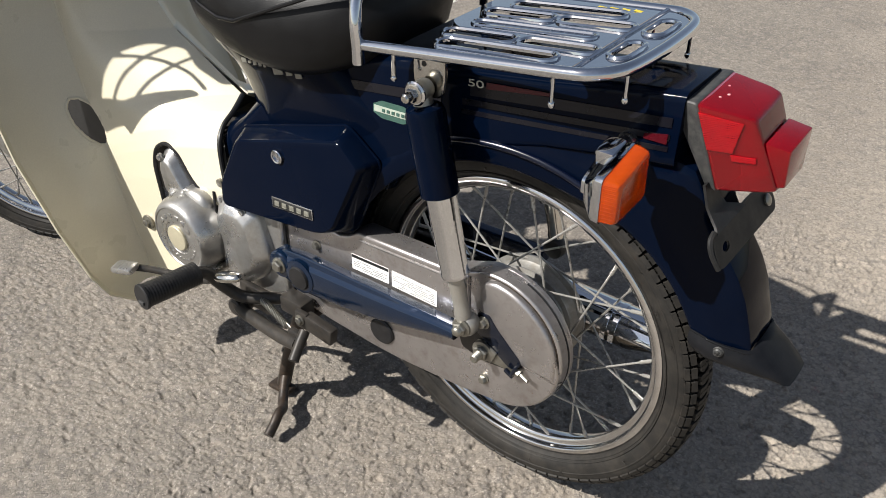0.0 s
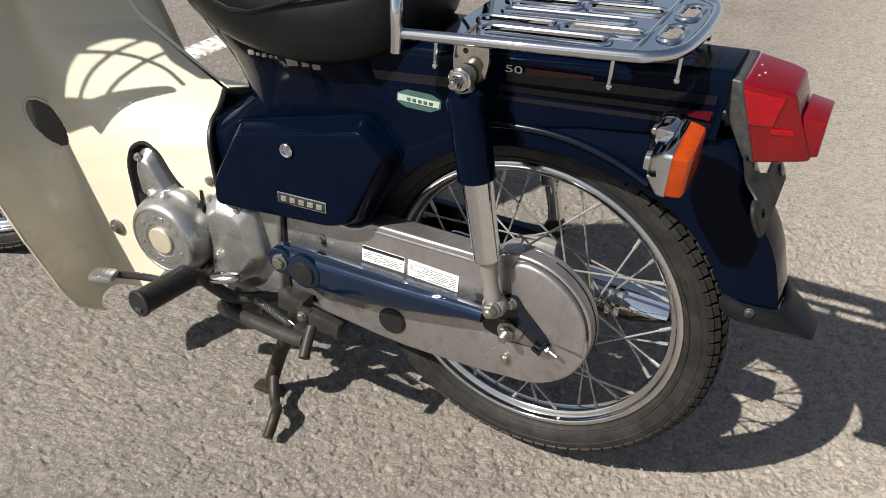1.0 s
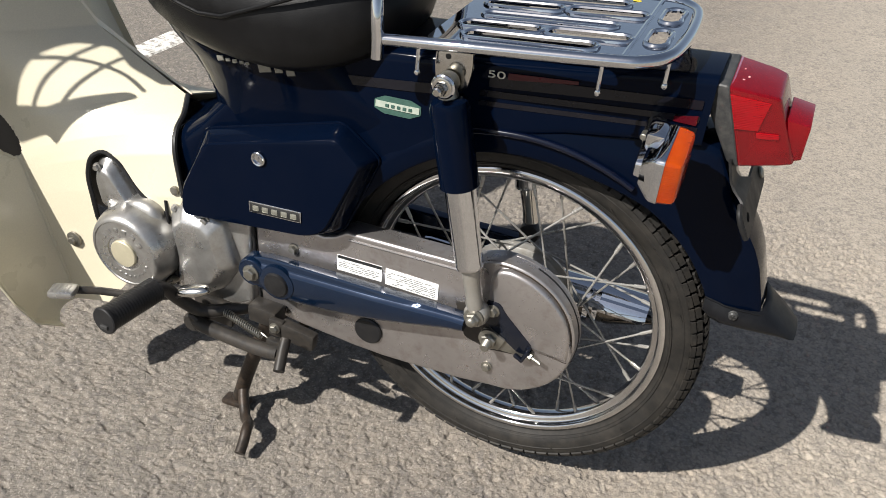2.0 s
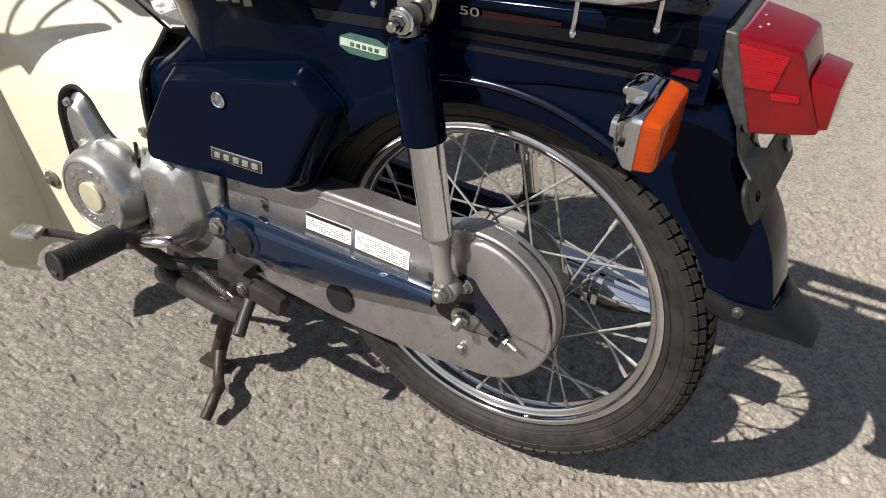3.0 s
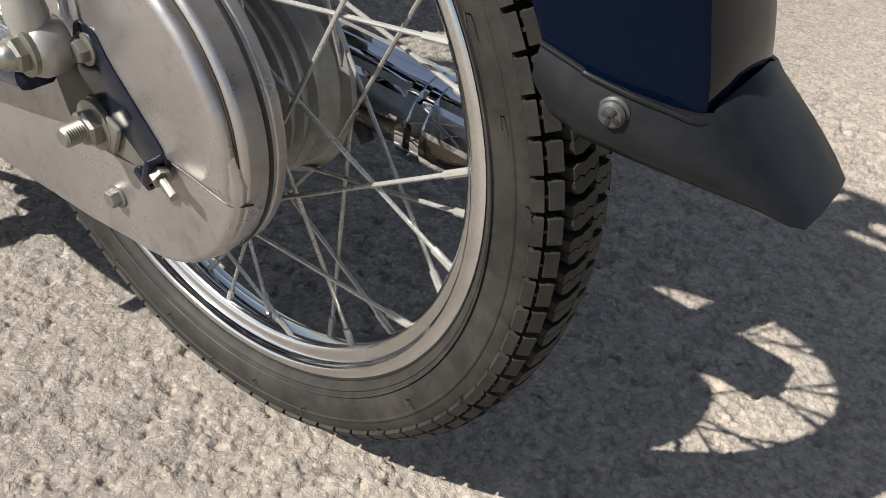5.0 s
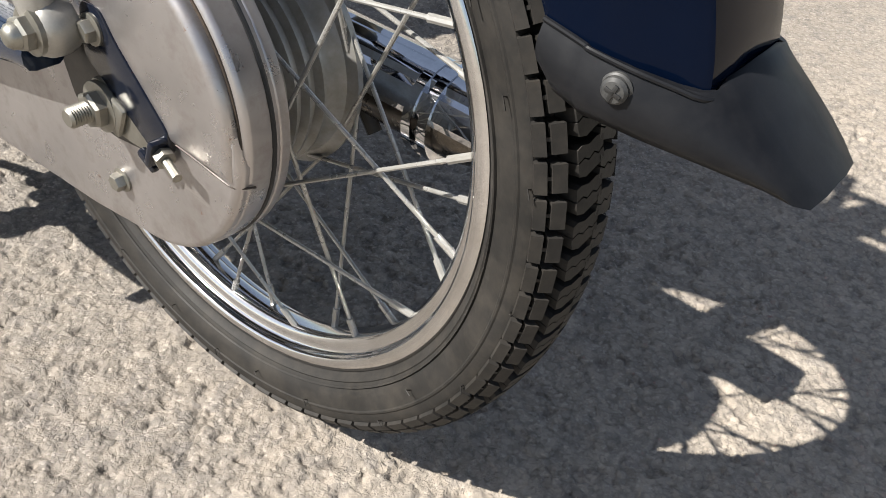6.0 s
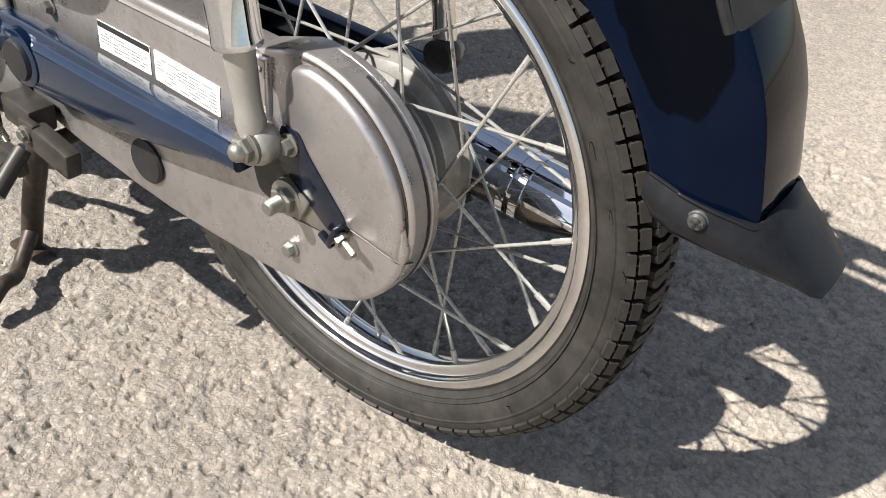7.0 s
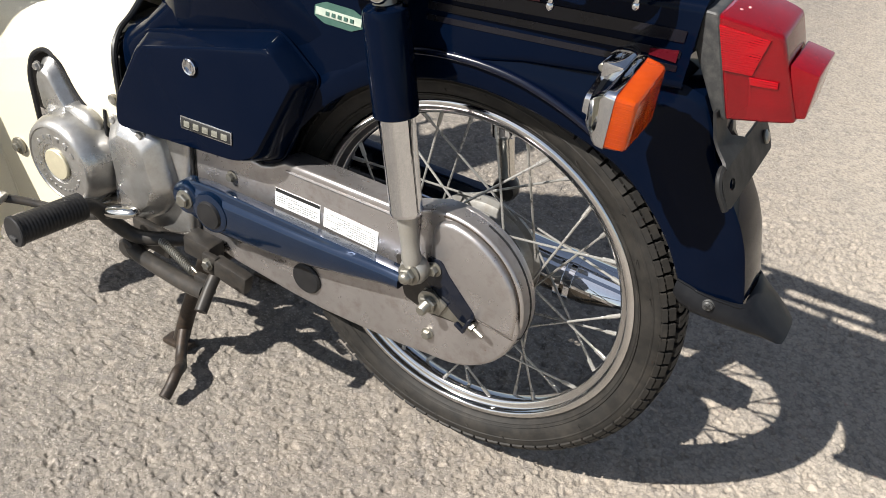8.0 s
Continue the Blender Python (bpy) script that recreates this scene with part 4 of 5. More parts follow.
for x0, w, h in ((-0.412, 0.012, 0.010), (-0.398, 0.008, 0.007), (-0.388, 0.009, 0.008), (-0.377, 0.008, 0.007), (-0.367, 0.006, 0.006), (-0.350, 0.022, 0.019), (-0.325, 0.014, 0.012), (-0.309, 0.015, 0.016)):
    u = abs(x0 + w / 2 + 0.362) / 0.151
    y = -0.1078 * (1 - u ** 3.226) ** 0.31 - 0.0012
    part("emblem_bar", block((w * 0.85, 0.0016, h * 0.7), (x0 + w / 2, y, 0.6390 + (x0 + 0.37) * 0.05), 0.0007, Matrix.Rotation(-0.25, 4, "Y")), WORN_FOIL, body_shell, "silver script emblem as plain bars")

# mud flap round the foot of the fender
def flap_mesh():
    plan = [(0.257, -0.0514, 0.449, 0.428, 0.0, 0.0), (0.266, -0.0513, 0.4465, 0.419, 0.0, 0.001), (0.2765, -0.0508, 0.4452, 0.4160, 0.002, 0.002), (0.2785, -0.0522, 0.4448, 0.4158, 0.002, 0.002), (0.298, -0.0490, 0.4420, 0.4135, 0.010, 0.0), (0.314, -0.0432, 0.4400, 0.4115, 0.026, -0.001), (0.3225, -0.0392, 0.4395, 0.4090, 0.034, -0.003), (0.3268, -0.0352, 0.4400, 0.4066, 0.0420, -0.002), (0.3290, -0.0280, 0.4420, 0.4052, 0.0455, 0.0), (0.3305, -0.0140, 0.4440, 0.4060, 0.0455, 0.0), (0.331, 0.0, 0.4450, 0.4070, 0.045, 0.0)]
    plan = plan + [(x, -y, zt, zb, dx, dy) for x, y, zt, zb, dx, dy in plan[-2::-1]]
    rings = []
    for x, y, zt, zb, dx, dy in plan:
        s = -1 if y < 0 else (1 if y > 0 else 0)
        col = []
        for k in range(7):
            f = k / 6
            g = f ** (1.5 if abs(y) > 0.038 else (1.25 if abs(y) > 0.033 else 1.1))
            swell = 0.0035 * math.sin(math.pi * f) - 0.003 * max(0.0, f - 0.8) / 0.2
            col.append(Vector((x + dx * g, y + s * (dy * g + swell), zt + (zb - zt) * f)))
        thick = 0.003
        inn = [c + Vector((-thick if abs(y) < 0.034 else 0, -s * thick if abs(y) > 0.009 else 0, 0)) for c in col]
        rings.append(col + inn[::-1])
    return loft(rings)


lifted = flap_mesh()
bmesh.ops.translate(lifted, vec=(0.002, 0.001, 0.0065), verts=lifted.verts)
flap = part("mud_flap", lifted, FLAP, bike, "black rubber mud flap", angle=60)
lip = []
for x, y, z in ((0.257, -0.0510, 0.449), (0.2765, -0.0505, 0.4452), (0.28, -0.0516, 0.4446), (0.298, -0.0484, 0.442), (0.314, -0.0427, 0.4392), (0.3225, -0.0392, 0.4375), (0.3268, -0.0352, 0.4372), (0.3290, -0.0280, 0.4385), (0.3310, 0.0, 0.442), (0.3290, 0.0280, 0.4385), (0.3268, 0.0352, 0.4372), (0.3225, 0.0392, 0.4375), (0.298, 0.0482, 0.442), (0.257, 0.0500, 0.449)):
    lip.append((x + 0.002, y, z + 0.0065))
part("flap_lip", tube(curve_through(lip, 6), 0.0013, 8), FLAP, flap)
screw_place = Matrix.Translation((0.2965, -0.0500, 0.4400)) @ pose(0, 0, 0, 0, 0, 10)
screw = joined(lathe([(0.0068, 0.001), (0.0068, -0.0012), (0.0060, -0.0018)], (0, 0, 0), segs=28), lathe([(0.0055, -0.0015), (0.0057, -0.0035), (0.0045, -0.0050), (0.002, -0.0055)], (0, 0, 0), segs=24))
bmesh.ops.transform(screw, matrix=screw_place, verts=screw.verts)
scr = part("flap_screw", screw, GREYBLACK, flap, "cross-head screw with washer")
# raised black cross stands in for the shade in the slots
slot = joined(block((0.0074, 0.0026, 0.0018), (0, -0.0047, 0), 0.0002), block((0.0018, 0.0026, 0.0074), (0, -0.0047, 0), 0.0002))
bmesh.ops.transform(slot, matrix=screw_place @ pose(0, 0, 0, 0, 20, 0), verts=slot.verts)
part("screw_slot", slot, INK, scr)

# tail lamp
lamp = node("tail_lamp", bike, "red tail lamp with black housing and reflector")


def prism(sections):
    """Rings of four corners, bevelled."""
    bm = loft([[Vector(p) for p in r] for r in sections])
    bmesh.ops.recalc_face_normals(bm, faces=bm.faces)
    return bm


def bevelled(bm, w, seg=3):
    bmesh.ops.bevel(bm, geom=bm.edges[:], offset=w, segments=seg, affect="EDGES", profile=0.6)
    return bm


SEAM = [Vector(p) for p in ((0.2165, -0.0465, 0.7275), (0.2500, -0.0350, 0.6310), (0.2500, 0.0480, 0.6310), (0.2165, 0.0500, 0.7315))]
REAR_EDGE = [Vector(p) for p in ((0.2740, -0.0270, 0.7190), (0.3085, -0.0180, 0.6420), (0.3085, 0.0420, 0.6420), (0.2740, 0.0450, 0.7240))]
housing = prism([[(0.182, -0.0400, 0.7255), (0.2360, -0.0330, 0.6330), (0.236, 0.046, 0.633), (0.182, 0.046, 0.7290)], [p + Vector((0.001, -0.001 if p.y < 0 else 0.001, 0.001 if p.z > 0.7 else -0.001)) for p in SEAM]])
part("housing", bevelled(housing, 0.004), GREYBLACK, lamp, "faded black plastic housing")
lens = prism([[p - Vector((0.001, 0, 0)) for p in SEAM], [a.lerp(b, 0.12) for a, b in zip(SEAM, REAR_EDGE)], [a.lerp(b, 0.75) + Vector((0, -0.002 if a.y < 0 else 0.002, 0.001 if a.z > 0.7 else 0)) for a, b in zip(SEAM, REAR_EDGE)], REAR_EDGE])
part("lens", bevelled(lens, 0.005), RED, lamp, "translucent red plastic lens", angle=25)
refl = prism([[(0.286, -0.0215, 0.6945), (0.302, -0.0150, 0.6440), (0.302, 0.042, 0.644), (0.286, 0.044, 0.6985)], [(0.3130, -0.0205, 0.6920), (0.3140, -0.0145, 0.6480), (0.3140, 0.040, 0.6480), (0.3130, 0.044, 0.6950)]])
part("reflector", bevelled(refl, 0.002, 2), RED, lamp, "red reflector block")


def fluted(v0, v1, u0, u1, slant, n):
    """Fine ribs on the lens's near side: v runs down the seam, u towards the rear edge."""
    rows = []
    for i in range(n + 1):
        v = v0 + (v1 - v0) * i / n
        a, b = SEAM[0].lerp(SEAM[1], v), REAR_EDGE[0].lerp(REAR_EDGE[1], v)
        end = u1 - slant * i / n
        out = Vector((-0.0004, -0.0016 - 0.0004 * (i % 2), 0.0))
        pts = [a.lerp(b, u0 + (end - u0) * k / 4) + Vector((0, -0.002 * min(1, (u0 + (end - u0) * k / 4) / 0.7), 0)) for k in range(5)]
        rows.append([p + out for p in pts] + [p - out for p in pts[::-1]])
    return loft(rows)


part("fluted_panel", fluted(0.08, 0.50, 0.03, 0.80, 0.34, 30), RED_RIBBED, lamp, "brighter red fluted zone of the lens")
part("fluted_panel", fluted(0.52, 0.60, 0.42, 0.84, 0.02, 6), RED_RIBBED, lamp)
scuffs = []
for u, w, l in ((0.22, 0.30, 0.0028), (0.30, 0.42, 0.0034), (0.18, 0.62, 0.0022)):
    p = SEAM[0].lerp(REAR_EDGE[0], u).lerp(SEAM[3].lerp(REAR_EDGE[3], u), w)
    scuffs.append(block((l, l * 0.7, 0.0006), tuple(p + Vector((0, 0, 0.0004))), 0.0002, Matrix.Rotation(radians(8), 4, "Y") @ Matrix.Rotation(u * 5, 4, "Z")))
part("scuff", joined(*scuffs), surface("scuffed_plastic", (0.62, 0.40, 0.38), 0.6), lamp, "pale scuffs")

# number plate bracket
bracket = node("plate_bracket", bike, "bare black steel number plate bracket")
def on_strap(y, h, out=0.0):
    """A place on the tilted strap: across it, up it, and off its face."""
    return Vector((0.286 - 0.464 * h + 0.88 * out, y, 0.562 + 0.878 * h + 0.464 * out))


strap = rounded([(-0.072, 0.004), (-0.064, 0.0), (0.088, 0.0), (0.093, 0.010), (0.091, 0.032), (0.080, 0.040), (-0.052, 0.041), (-0.068, 0.036), (-0.072, 0.024)], 0.008, 4)
bm = bmesh.new()
for pts in [strap, [(-0.046 + 0.0085 * math.cos(radians(a)), 0.018 + 0.0055 * math.sin(radians(a))) for a in range(0, 360, 24)]]:
    vs = [bm.verts.new(on_strap(p[0], p[1])) for p in pts]
    for i in range(len(vs)):
        bm.edges.new((vs[i], vs[(i + 1) % len(vs)]))
bmesh.ops.triangle_fill(bm, use_beauty=True, edges=bm.edges[:])
bmesh.ops.solidify(bm, geom=bm.faces[:], thickness=0.003)
part("strap", bm, STRAP_STEEL, bracket, "black steel cross strap with a slot", angle=30)
part("strap_edge", tube(curve_through([on_strap(-0.058, 0.040, -0.002), on_strap(-0.069, 0.035, -0.003), on_strap(-0.0728, 0.022, -0.004), on_strap(-0.071, 0.002, -0.003)], 5), 0.0034, 8), STRAP_STEEL, bracket)
neck = [[Vector((x, y0, z)), Vector((x, y1, z)), Vector((x - 0.003, y1, z - 0.001)), Vector((x - 0.003, y0, z - 0.001))] for x, y0, y1, z in ((0.242, -0.045, -0.012, 0.640), (0.250, -0.045, -0.012, 0.615), (0.256, -0.046, -0.006, 0.606), (0.266, -0.054, 0.012, 0.600), (0.270, -0.058, 0.020, 0.595))]
part("neck", loft(neck), STRAP_STEEL, bracket, "short bent neck", angle=50)
bolt = lathe([(0.0075, 0.0), (0.0075, 0.002), (0.005, 0.0035), (0.002, 0.0038)], (0, 0, 0), "z", 20)
bmesh.ops.transform(bolt, matrix=Matrix.Translation(on_strap(0.072, 0.019, 0.001)) @ Vector((0.88, 0, 0.464)).to_track_quat("Z", "Y").to_matrix().to_4x4(), verts=bolt.verts)
part("rivet", bolt, ZINC, bracket, "pale rivet")

# turn signal
def signal(sign):
    s = node("turn_signal", bike, "chrome turn signal with orange lens")

    def ring(x, d, r=0.006, inner=0.0):
        """The lamp's outline at x, drawn in by d."""
        pts = [(-0.1680 + d, 0.6290 + d), (-0.0970 - d - inner, 0.6330 + d), (-0.0970 - d - inner, 0.6960 - d), (-0.1680 + d, 0.6815 - d)]
        return [Vector((x, p.x, p.y)) for p in rounded(pts, r, 4)]
    shell = loft([ring(0.1485, 0.0200, 0.004), ring(0.1500, 0.0180, 0.004), ring(0.1560, 0.0170, 0.004), ring(0.1570, 0.0120, 0.005), ring(0.1700, 0.0020), ring(0.1720, 0.0010), ring(0.1735, 0.0004), ring(0.1815, 0.0)])
    ln = loft([ring(0.1812, 0.0010), ring(0.1900, 0.0018), ring(0.1975, 0.0035, 0.005), ring(0.1995, 0.0055, 0.005), ring(0.2003, 0.0090, 0.004)])
    ribs = []
    for i in range(11):
        z = 0.6350 + i * 0.0042
        ribs.append(tube([(0.1830, -0.1674, z), (0.1960, -0.1652, z)], 0.0004, 6))
    stem = joined(tube([(0.152, -0.045, 0.668), (0.152, -0.075, 0.669), (0.156, -0.104, 0.670)], 0.0105, 16), lathe([(0.012, -0.052), (0.012, -0.060), (0.0105, -0.064)], (0.152, 0, 0.668), segs=24))
    cap = block((0.022, 0.034, 0.026), (0.1620, -0.1130, 0.6810), 0.005, Matrix.Rotation(radians(10), 4, "X"))
    nut = lathe([(0.004, -0.100), (0.004, -0.112), (0.003, -0.113)], (0.147, 0, 0.676), segs=16)
    for n, bm, mt, lb in (("shell", shell, CHROME, "chrome shell"), ("lens", ln, ORANGE, "orange plastic lens"), ("lens_ribs", joined(*ribs), ORANGE, ""), ("stem", stem, WORN_CHROME, ""), ("shell_cap", cap, CHROME, ""), ("shell_nut", nut, ZINC, "")):
        part(n, bm if sign < 0 else mirrored(bm), mt, s, lb, angle=35)


signal(-1)


# ---------- luggage rack ----------
rack = node("luggage_rack", bike, "chrome luggage rack with slotted plate")


def rack_z(x):
    return 0.7305 + (x + 0.10) * 0.118


outline = [(-0.168, -0.126), (-0.10, -0.124), (0.0, -0.120), (0.10, -0.115), (0.128, -0.109), (0.148, -0.090), (0.157, -0.060), (0.160, 0.0)]
outline = outline + [(x, -y) for x, y in outline[-2::-1]]
part("rail", tube(curve_through([(x, y, rack_z(x)) for x, y in outline], 8), 0.0072, 14), CHROME, rack, "round chrome rail")
hoop = [(-0.170, -0.130, 0.700), (-0.170, -0.130, 0.722), (-0.172, -0.129, 0.750), (-0.177, -0.118, 0.778), (-0.180, -0.095, 0.790), (-0.182, 0.0, 0.794)]
hoop = hoop + [(x, -y, z) for x, y, z in hoop[-2::-1]]
part("front_hoop", tube(curve_through(hoop, 8), 0.0078, 14), CHROME, rack, "chrome front hoop")


def slot_loop(cx, cy, lx, ly, n=8):
    """A slot's outline in plan, with round ends."""
    out = []
    if lx >= ly:
        r = ly / 2
        for s, a0 in ((1, -90), (-1, 90)):
            for k in range(n + 1):
                a = radians(a0 + 180 * k / n)
                out.append((cx + s * (lx / 2 - r) + r * math.cos(a), cy + r * math.sin(a)))
    else:
        r = lx / 2
        for s, a0 in ((1, 0), (-1, 180)):
            for k in range(n + 1):
                a = radians(a0 + 180 * k / n)
                out.append((cx + r * math.cos(a), cy + s * (ly / 2 - r) + r * math.sin(a)))
    return out


SLOTS = [(-0.003, -0.0895, 0.150, 0.0205), (-0.048, -0.055, 0.094, 0.0195), (0.056, -0.055, 0.092, 0.0195), (-0.048, 0.030, 0.094, 0.0195), (0.056, 0.030, 0.092, 0.0195), (-0.003, 0.0675, 0.150, 0.0205), (0.131, -0.040, 0.017, 0.050), (0.131, 0.040, 0.017, 0.050)]
bm = bmesh.new()
plate_out = rounded([(-0.118, -0.119), (0.100, -0.112), (0.148, -0.084), (0.154, 0.0), (0.148, 0.084), (0.100, 0.112), (-0.118, 0.119)], 0.02, 5)
for pts in [plate_out] + [slot_loop(*s) for s in SLOTS]:
    vs = [bm.verts.new((p[0], p[1], rack_z(p[0]) + 0.003)) for p in pts]
    for i in range(len(vs)):
        bm.edges.new((vs[i], vs[(i + 1) % len(vs)]))
bmesh.ops.triangle_fill(bm, use_beauty=True, edges=bm.edges[:])
ext = bmesh.ops.extrude_face_region(bm, geom=bm.faces[:])
bmesh.ops.translate(bm, vec=(0, 0, -0.0018), verts=[v for v in ext["geom"] if isinstance(v, bmesh.types.BMVert)])
part("rack_plate", bm, CHROME, rack, "slotted chrome plate", angle=20)
for s in SLOTS:
    part("slot_rim", tube([(x, y, rack_z(x) + 0.0035) for x, y in slot_loop(s[0], s[1], s[2] + 0.0065, s[3] + 0.0065, n=10)], 0.0034, 8, closed=True), CHROME, rack)
part("plate_bead", tube([(x, y, rack_z(x) + 0.0030) for x, y in slot_loop(-0.003, -0.0125, 0.165, 0.020, n=10)], 0.0030, 8, closed=True), CHROME, rack)
part("plate_bead", tube([(x, y, rack_z(x) + 0.0030) for x, y in ((0.107, -0.108), (0.107, 0.0), (0.107, 0.108))], 0.0030, 8), CHROME, rack)
for x, y in ((-0.121, -0.123), (0.089, -0.117), (0.152, -0.076), (-0.121, 0.123), (0.089, 0.117), (0.152, 0.076)):
    z = rack_z(x)
    part("cord_pin", joined(tube([(x, y, z - 0.002), (x, y, z - 0.034)], 0.0024, 10), lathe([(0.0015, z - 0.0405), (0.0036, z - 0.0385), (0.0042, z - 0.036), (0.0032, z - 0.0335)], (x, y, 0), "z", 12)), CHROME, rack, "thin chrome cord pin")
ear = [Vector(p) for p in rounded([(-0.106, 0.726), (-0.062, 0.731), (-0.060, 0.700), (-0.066, 0.672), (-0.104, 0.668), (-0.108, 0.700)], 0.010, 4)]
for sign in (-1, 1):
    e = pad(ear, -0.098, -0.1035, 0.0015, 2)
    part("rack_ear", e if sign < 0 else mirrored(e), WORN_CHROME, rack, "chrome mounting ear")
# black disc on the face in place of a hole's dark inside
part("ear_hole", lathe([(0.0035, -0.1034), (0.0035, -0.1039), (0.002, -0.104)], (-0.091, 0, 0.711), segs=16), INK, rack)
mark = [block((0.011, 0.006, 0.0003), (0.030 + i * 0.016, 0.092, rack_z(0.03 + i * 0.016) + 0.0034), 0.0001) for i in range(4)]
part("plate_print", joined(*mark), surface("yellow_print", (0.55, 0.42, 0.03), 0.5), rack, "yellow print as plain bars")

# ---------- seat ----------
def seat_mesh():
    cx, rings = -0.375, []
    levels = [(0.652, 0.80, 0.112), (0.649, 0.93, 0.124), (0.660, 1.0, 0.134), (0.685, 1.035, 0.140), (0.708, 1.03, 0.141), (0.716, 1.01, 0.140), (0.722, 1.01, 0.139), (0.745, 0.97, 0.132), (0.765, 0.86, 0.115), (0.775, 0.62, 0.085), (0.778, 0.3, 0.04)]
    for z, k, hw in levels:
        ring = []
        for i in range(64):
            a = 2 * math.pi * i / 64
            c, s = math.cos(a), math.sin(a)
            x = cx + 0.2 * k * math.copysign(abs(c) ** 0.75, c)
            w = hw * (1.0 - 0.22 * max(0, -c)) * math.copysign(abs(s) ** 0.72, s)
            ring.append(Vector((x, w, z + 0.030 * max(0.0, (x + 0.32) / -0.2) ** 2 * 0.6 + 0.035 * max(0.0, (x + 0.30) / 0.12) ** 1.6)))
        rings.append(ring)
    return loft(rings)


seat = part("seat", seat_mesh(), VINYL, bike, "black vinyl seat with welded seams", angle=60)
piping = []
for i in range(64):
    a = 2 * math.pi * i / 64
    c, s = math.cos(a), math.sin(a)
    x = -0.375 + 0.2 * 1.025 * math.copysign(abs(c) ** 0.75, c)
    w = 0.142 * (1.0 - 0.22 * max(0, -c)) * math.copysign(abs(s) ** 0.72, s)
    piping.append((x, w, 0.703 + 0.10 * max(0.0, -(x + 0.39)) + 0.42 * max(0.0, x + 0.39)))
part("seat_piping", tube(piping, 0.0028, 8, closed=True), VINYL, seat, "black piping seam")

# ---------- engine ----------
engine = node("engine", bike, "cast aluminium engine")
crank = [Vector(p) for p in rounded([(-0.62, 0.255), (-0.60, 0.215), (-0.46, 0.205), (-0.382, 0.222), (-0.382, 0.402), (-0.46, 0.405), (-0.56, 0.385), (-0.62, 0.345)], 0.02, 5)]
part("crankcase", joined(pad(crank, 0.10, -0.100, 0.010)), ALLOY, engine, angle=50)
gx, gz = -0.569, 0.302
gen = [(0.070, -0.098), (0.0695, -0.126), (0.0685, -0.138), (0.0665, -0.148), (0.0630, -0.157), (0.0600, -0.1620), (0.0570, -0.1640), (0.0545, -0.1645), (0.0535, -0.1630), (0.0520, -0.1632), (0.0300, -0.1640), (0.0292, -0.1625), (0.0235, -0.1625)]
part("generator_cover", lathe(gen, (gx, 0, gz), segs=80), ALLOY, engine, "round cast generator cover", angle=30)
marks = []
for a in list(range(38, 150, 22)) + list(range(200, 345, 13)):
    big = a < 180
    m = Matrix.Rotation(-radians(a), 4, "Y")
    bm = block((0.0072 if big else 0.004, 0.0018, 0.0082 if big else 0.004), m @ Vector((0.041, -0.1640, 0)), 0.0007, m)
    bmesh.ops.translate(bm, vec=(gx, 0, gz), verts=bm.verts)
    part("cast_mark", bm, ALLOY, engine)
part("timing_cap", lathe([(0.0232, -0.160), (0.0230, -0.1655), (0.0215, -0.1668), (0.004, -0.1672)], (gx, 0, gz), segs=36), surface("yellowed_cap", (0.46, 0.42, 0.30), 0.4, 0.3, (0.40, 0.36, 0.26), patch=40, grain=500), engine, "pale yellowish round timing cap")
spr = [Vector(p) for p in rounded([(-0.512, 0.222), (-0.506, 0.300), (-0.516, 0.366), (-0.492, 0.391), (-0.446, 0.391), (-0.424, 0.378), (-0.400, 0.300), (-0.428, 0.252), (-0.470, 0.222)], [0.010, 0.010, 0.006, 0.006, 0.006, 0.006, 0.010, 0.010, 0.010], 3)]
rings = [[Vector((p.x, -0.095, p.y)) for p in spr]]
for d, y in ((0.0, -0.106), (0.002, -0.111), (0.005, -0.115), (0.021, -0.1290), (0.024, -0.1305), (0.030, -0.1310)):
    rings.append([Vector((p.x, y, p.y)) for p in drawn(spr, d)])
part("sprocket_cover", loft(rings), ALLOY, engine, "cast sprocket cover", angle=24)
part("cover_gap", tube(curve_through([(-0.522, -0.112, 0.384), (-0.518, -0.116, 0.35), (-0.511, -0.116, 0.31), (-0.513, -0.116, 0.262), (-0.517, -0.112, 0.230)], 6), 0.0024, 8), BLACK, engine)
web = [Vector(p) for p in rounded([(-0.632, 0.250), (-0.618, 0.352), (-0.568, 0.383), (-0.528, 0.374), (-0.515, 0.310), (-0.520, 0.240), (-0.56, 0.214)], 0.025, 5)]
part("cover_web", pad(web, -0.10, -0.1340, 0.014, 5), ALLOY, engine, angle=60)
head = rounded([(-0.642, 0.330), (-0.651, 0.392), (-0.645, 0.417), (-0.628, 0.4275), (-0.610, 0.419), (-0.582, 0.375), (-0.556, 0.345)], [0.01, 0.02, 0.02, 0.02, 0.02, 0.02, 0.01], 4)
head = [Vector(p) for p in head]
rings = [[Vector((p.x, -0.03, p.y)) for p in head], [Vector((p.x, -0.108, p.y)) for p in head]]
for d, y in ((0.005, -0.112), (0.012, -0.122), (0.016, -0.126), (0.020, -0.127)):
    rings.append([Vector((p.x, y, p.y)) for p in drawn(head, d)])
part("cylinder_cover", loft(rings), ALLOY, engine, "cast cylinder side cover", angle=40)
for p, r in (((-0.633, -0.124, 0.415), 0.0052), ((-0.448, -0.118, 0.376), 0.0062), ((-0.505, -0.112, 0.376), 0.005)):
    part("cover_bolt", hexagon(p, r, 0.0058), ALLOY, engine)
part("cover_boss", lathe([(0.019, 0.352), (0.019, 0.359), (0.0165, 0.362), (0.004, 0.363)], (-0.605, -0.118, 0), "z", 24), ALLOY, engine)
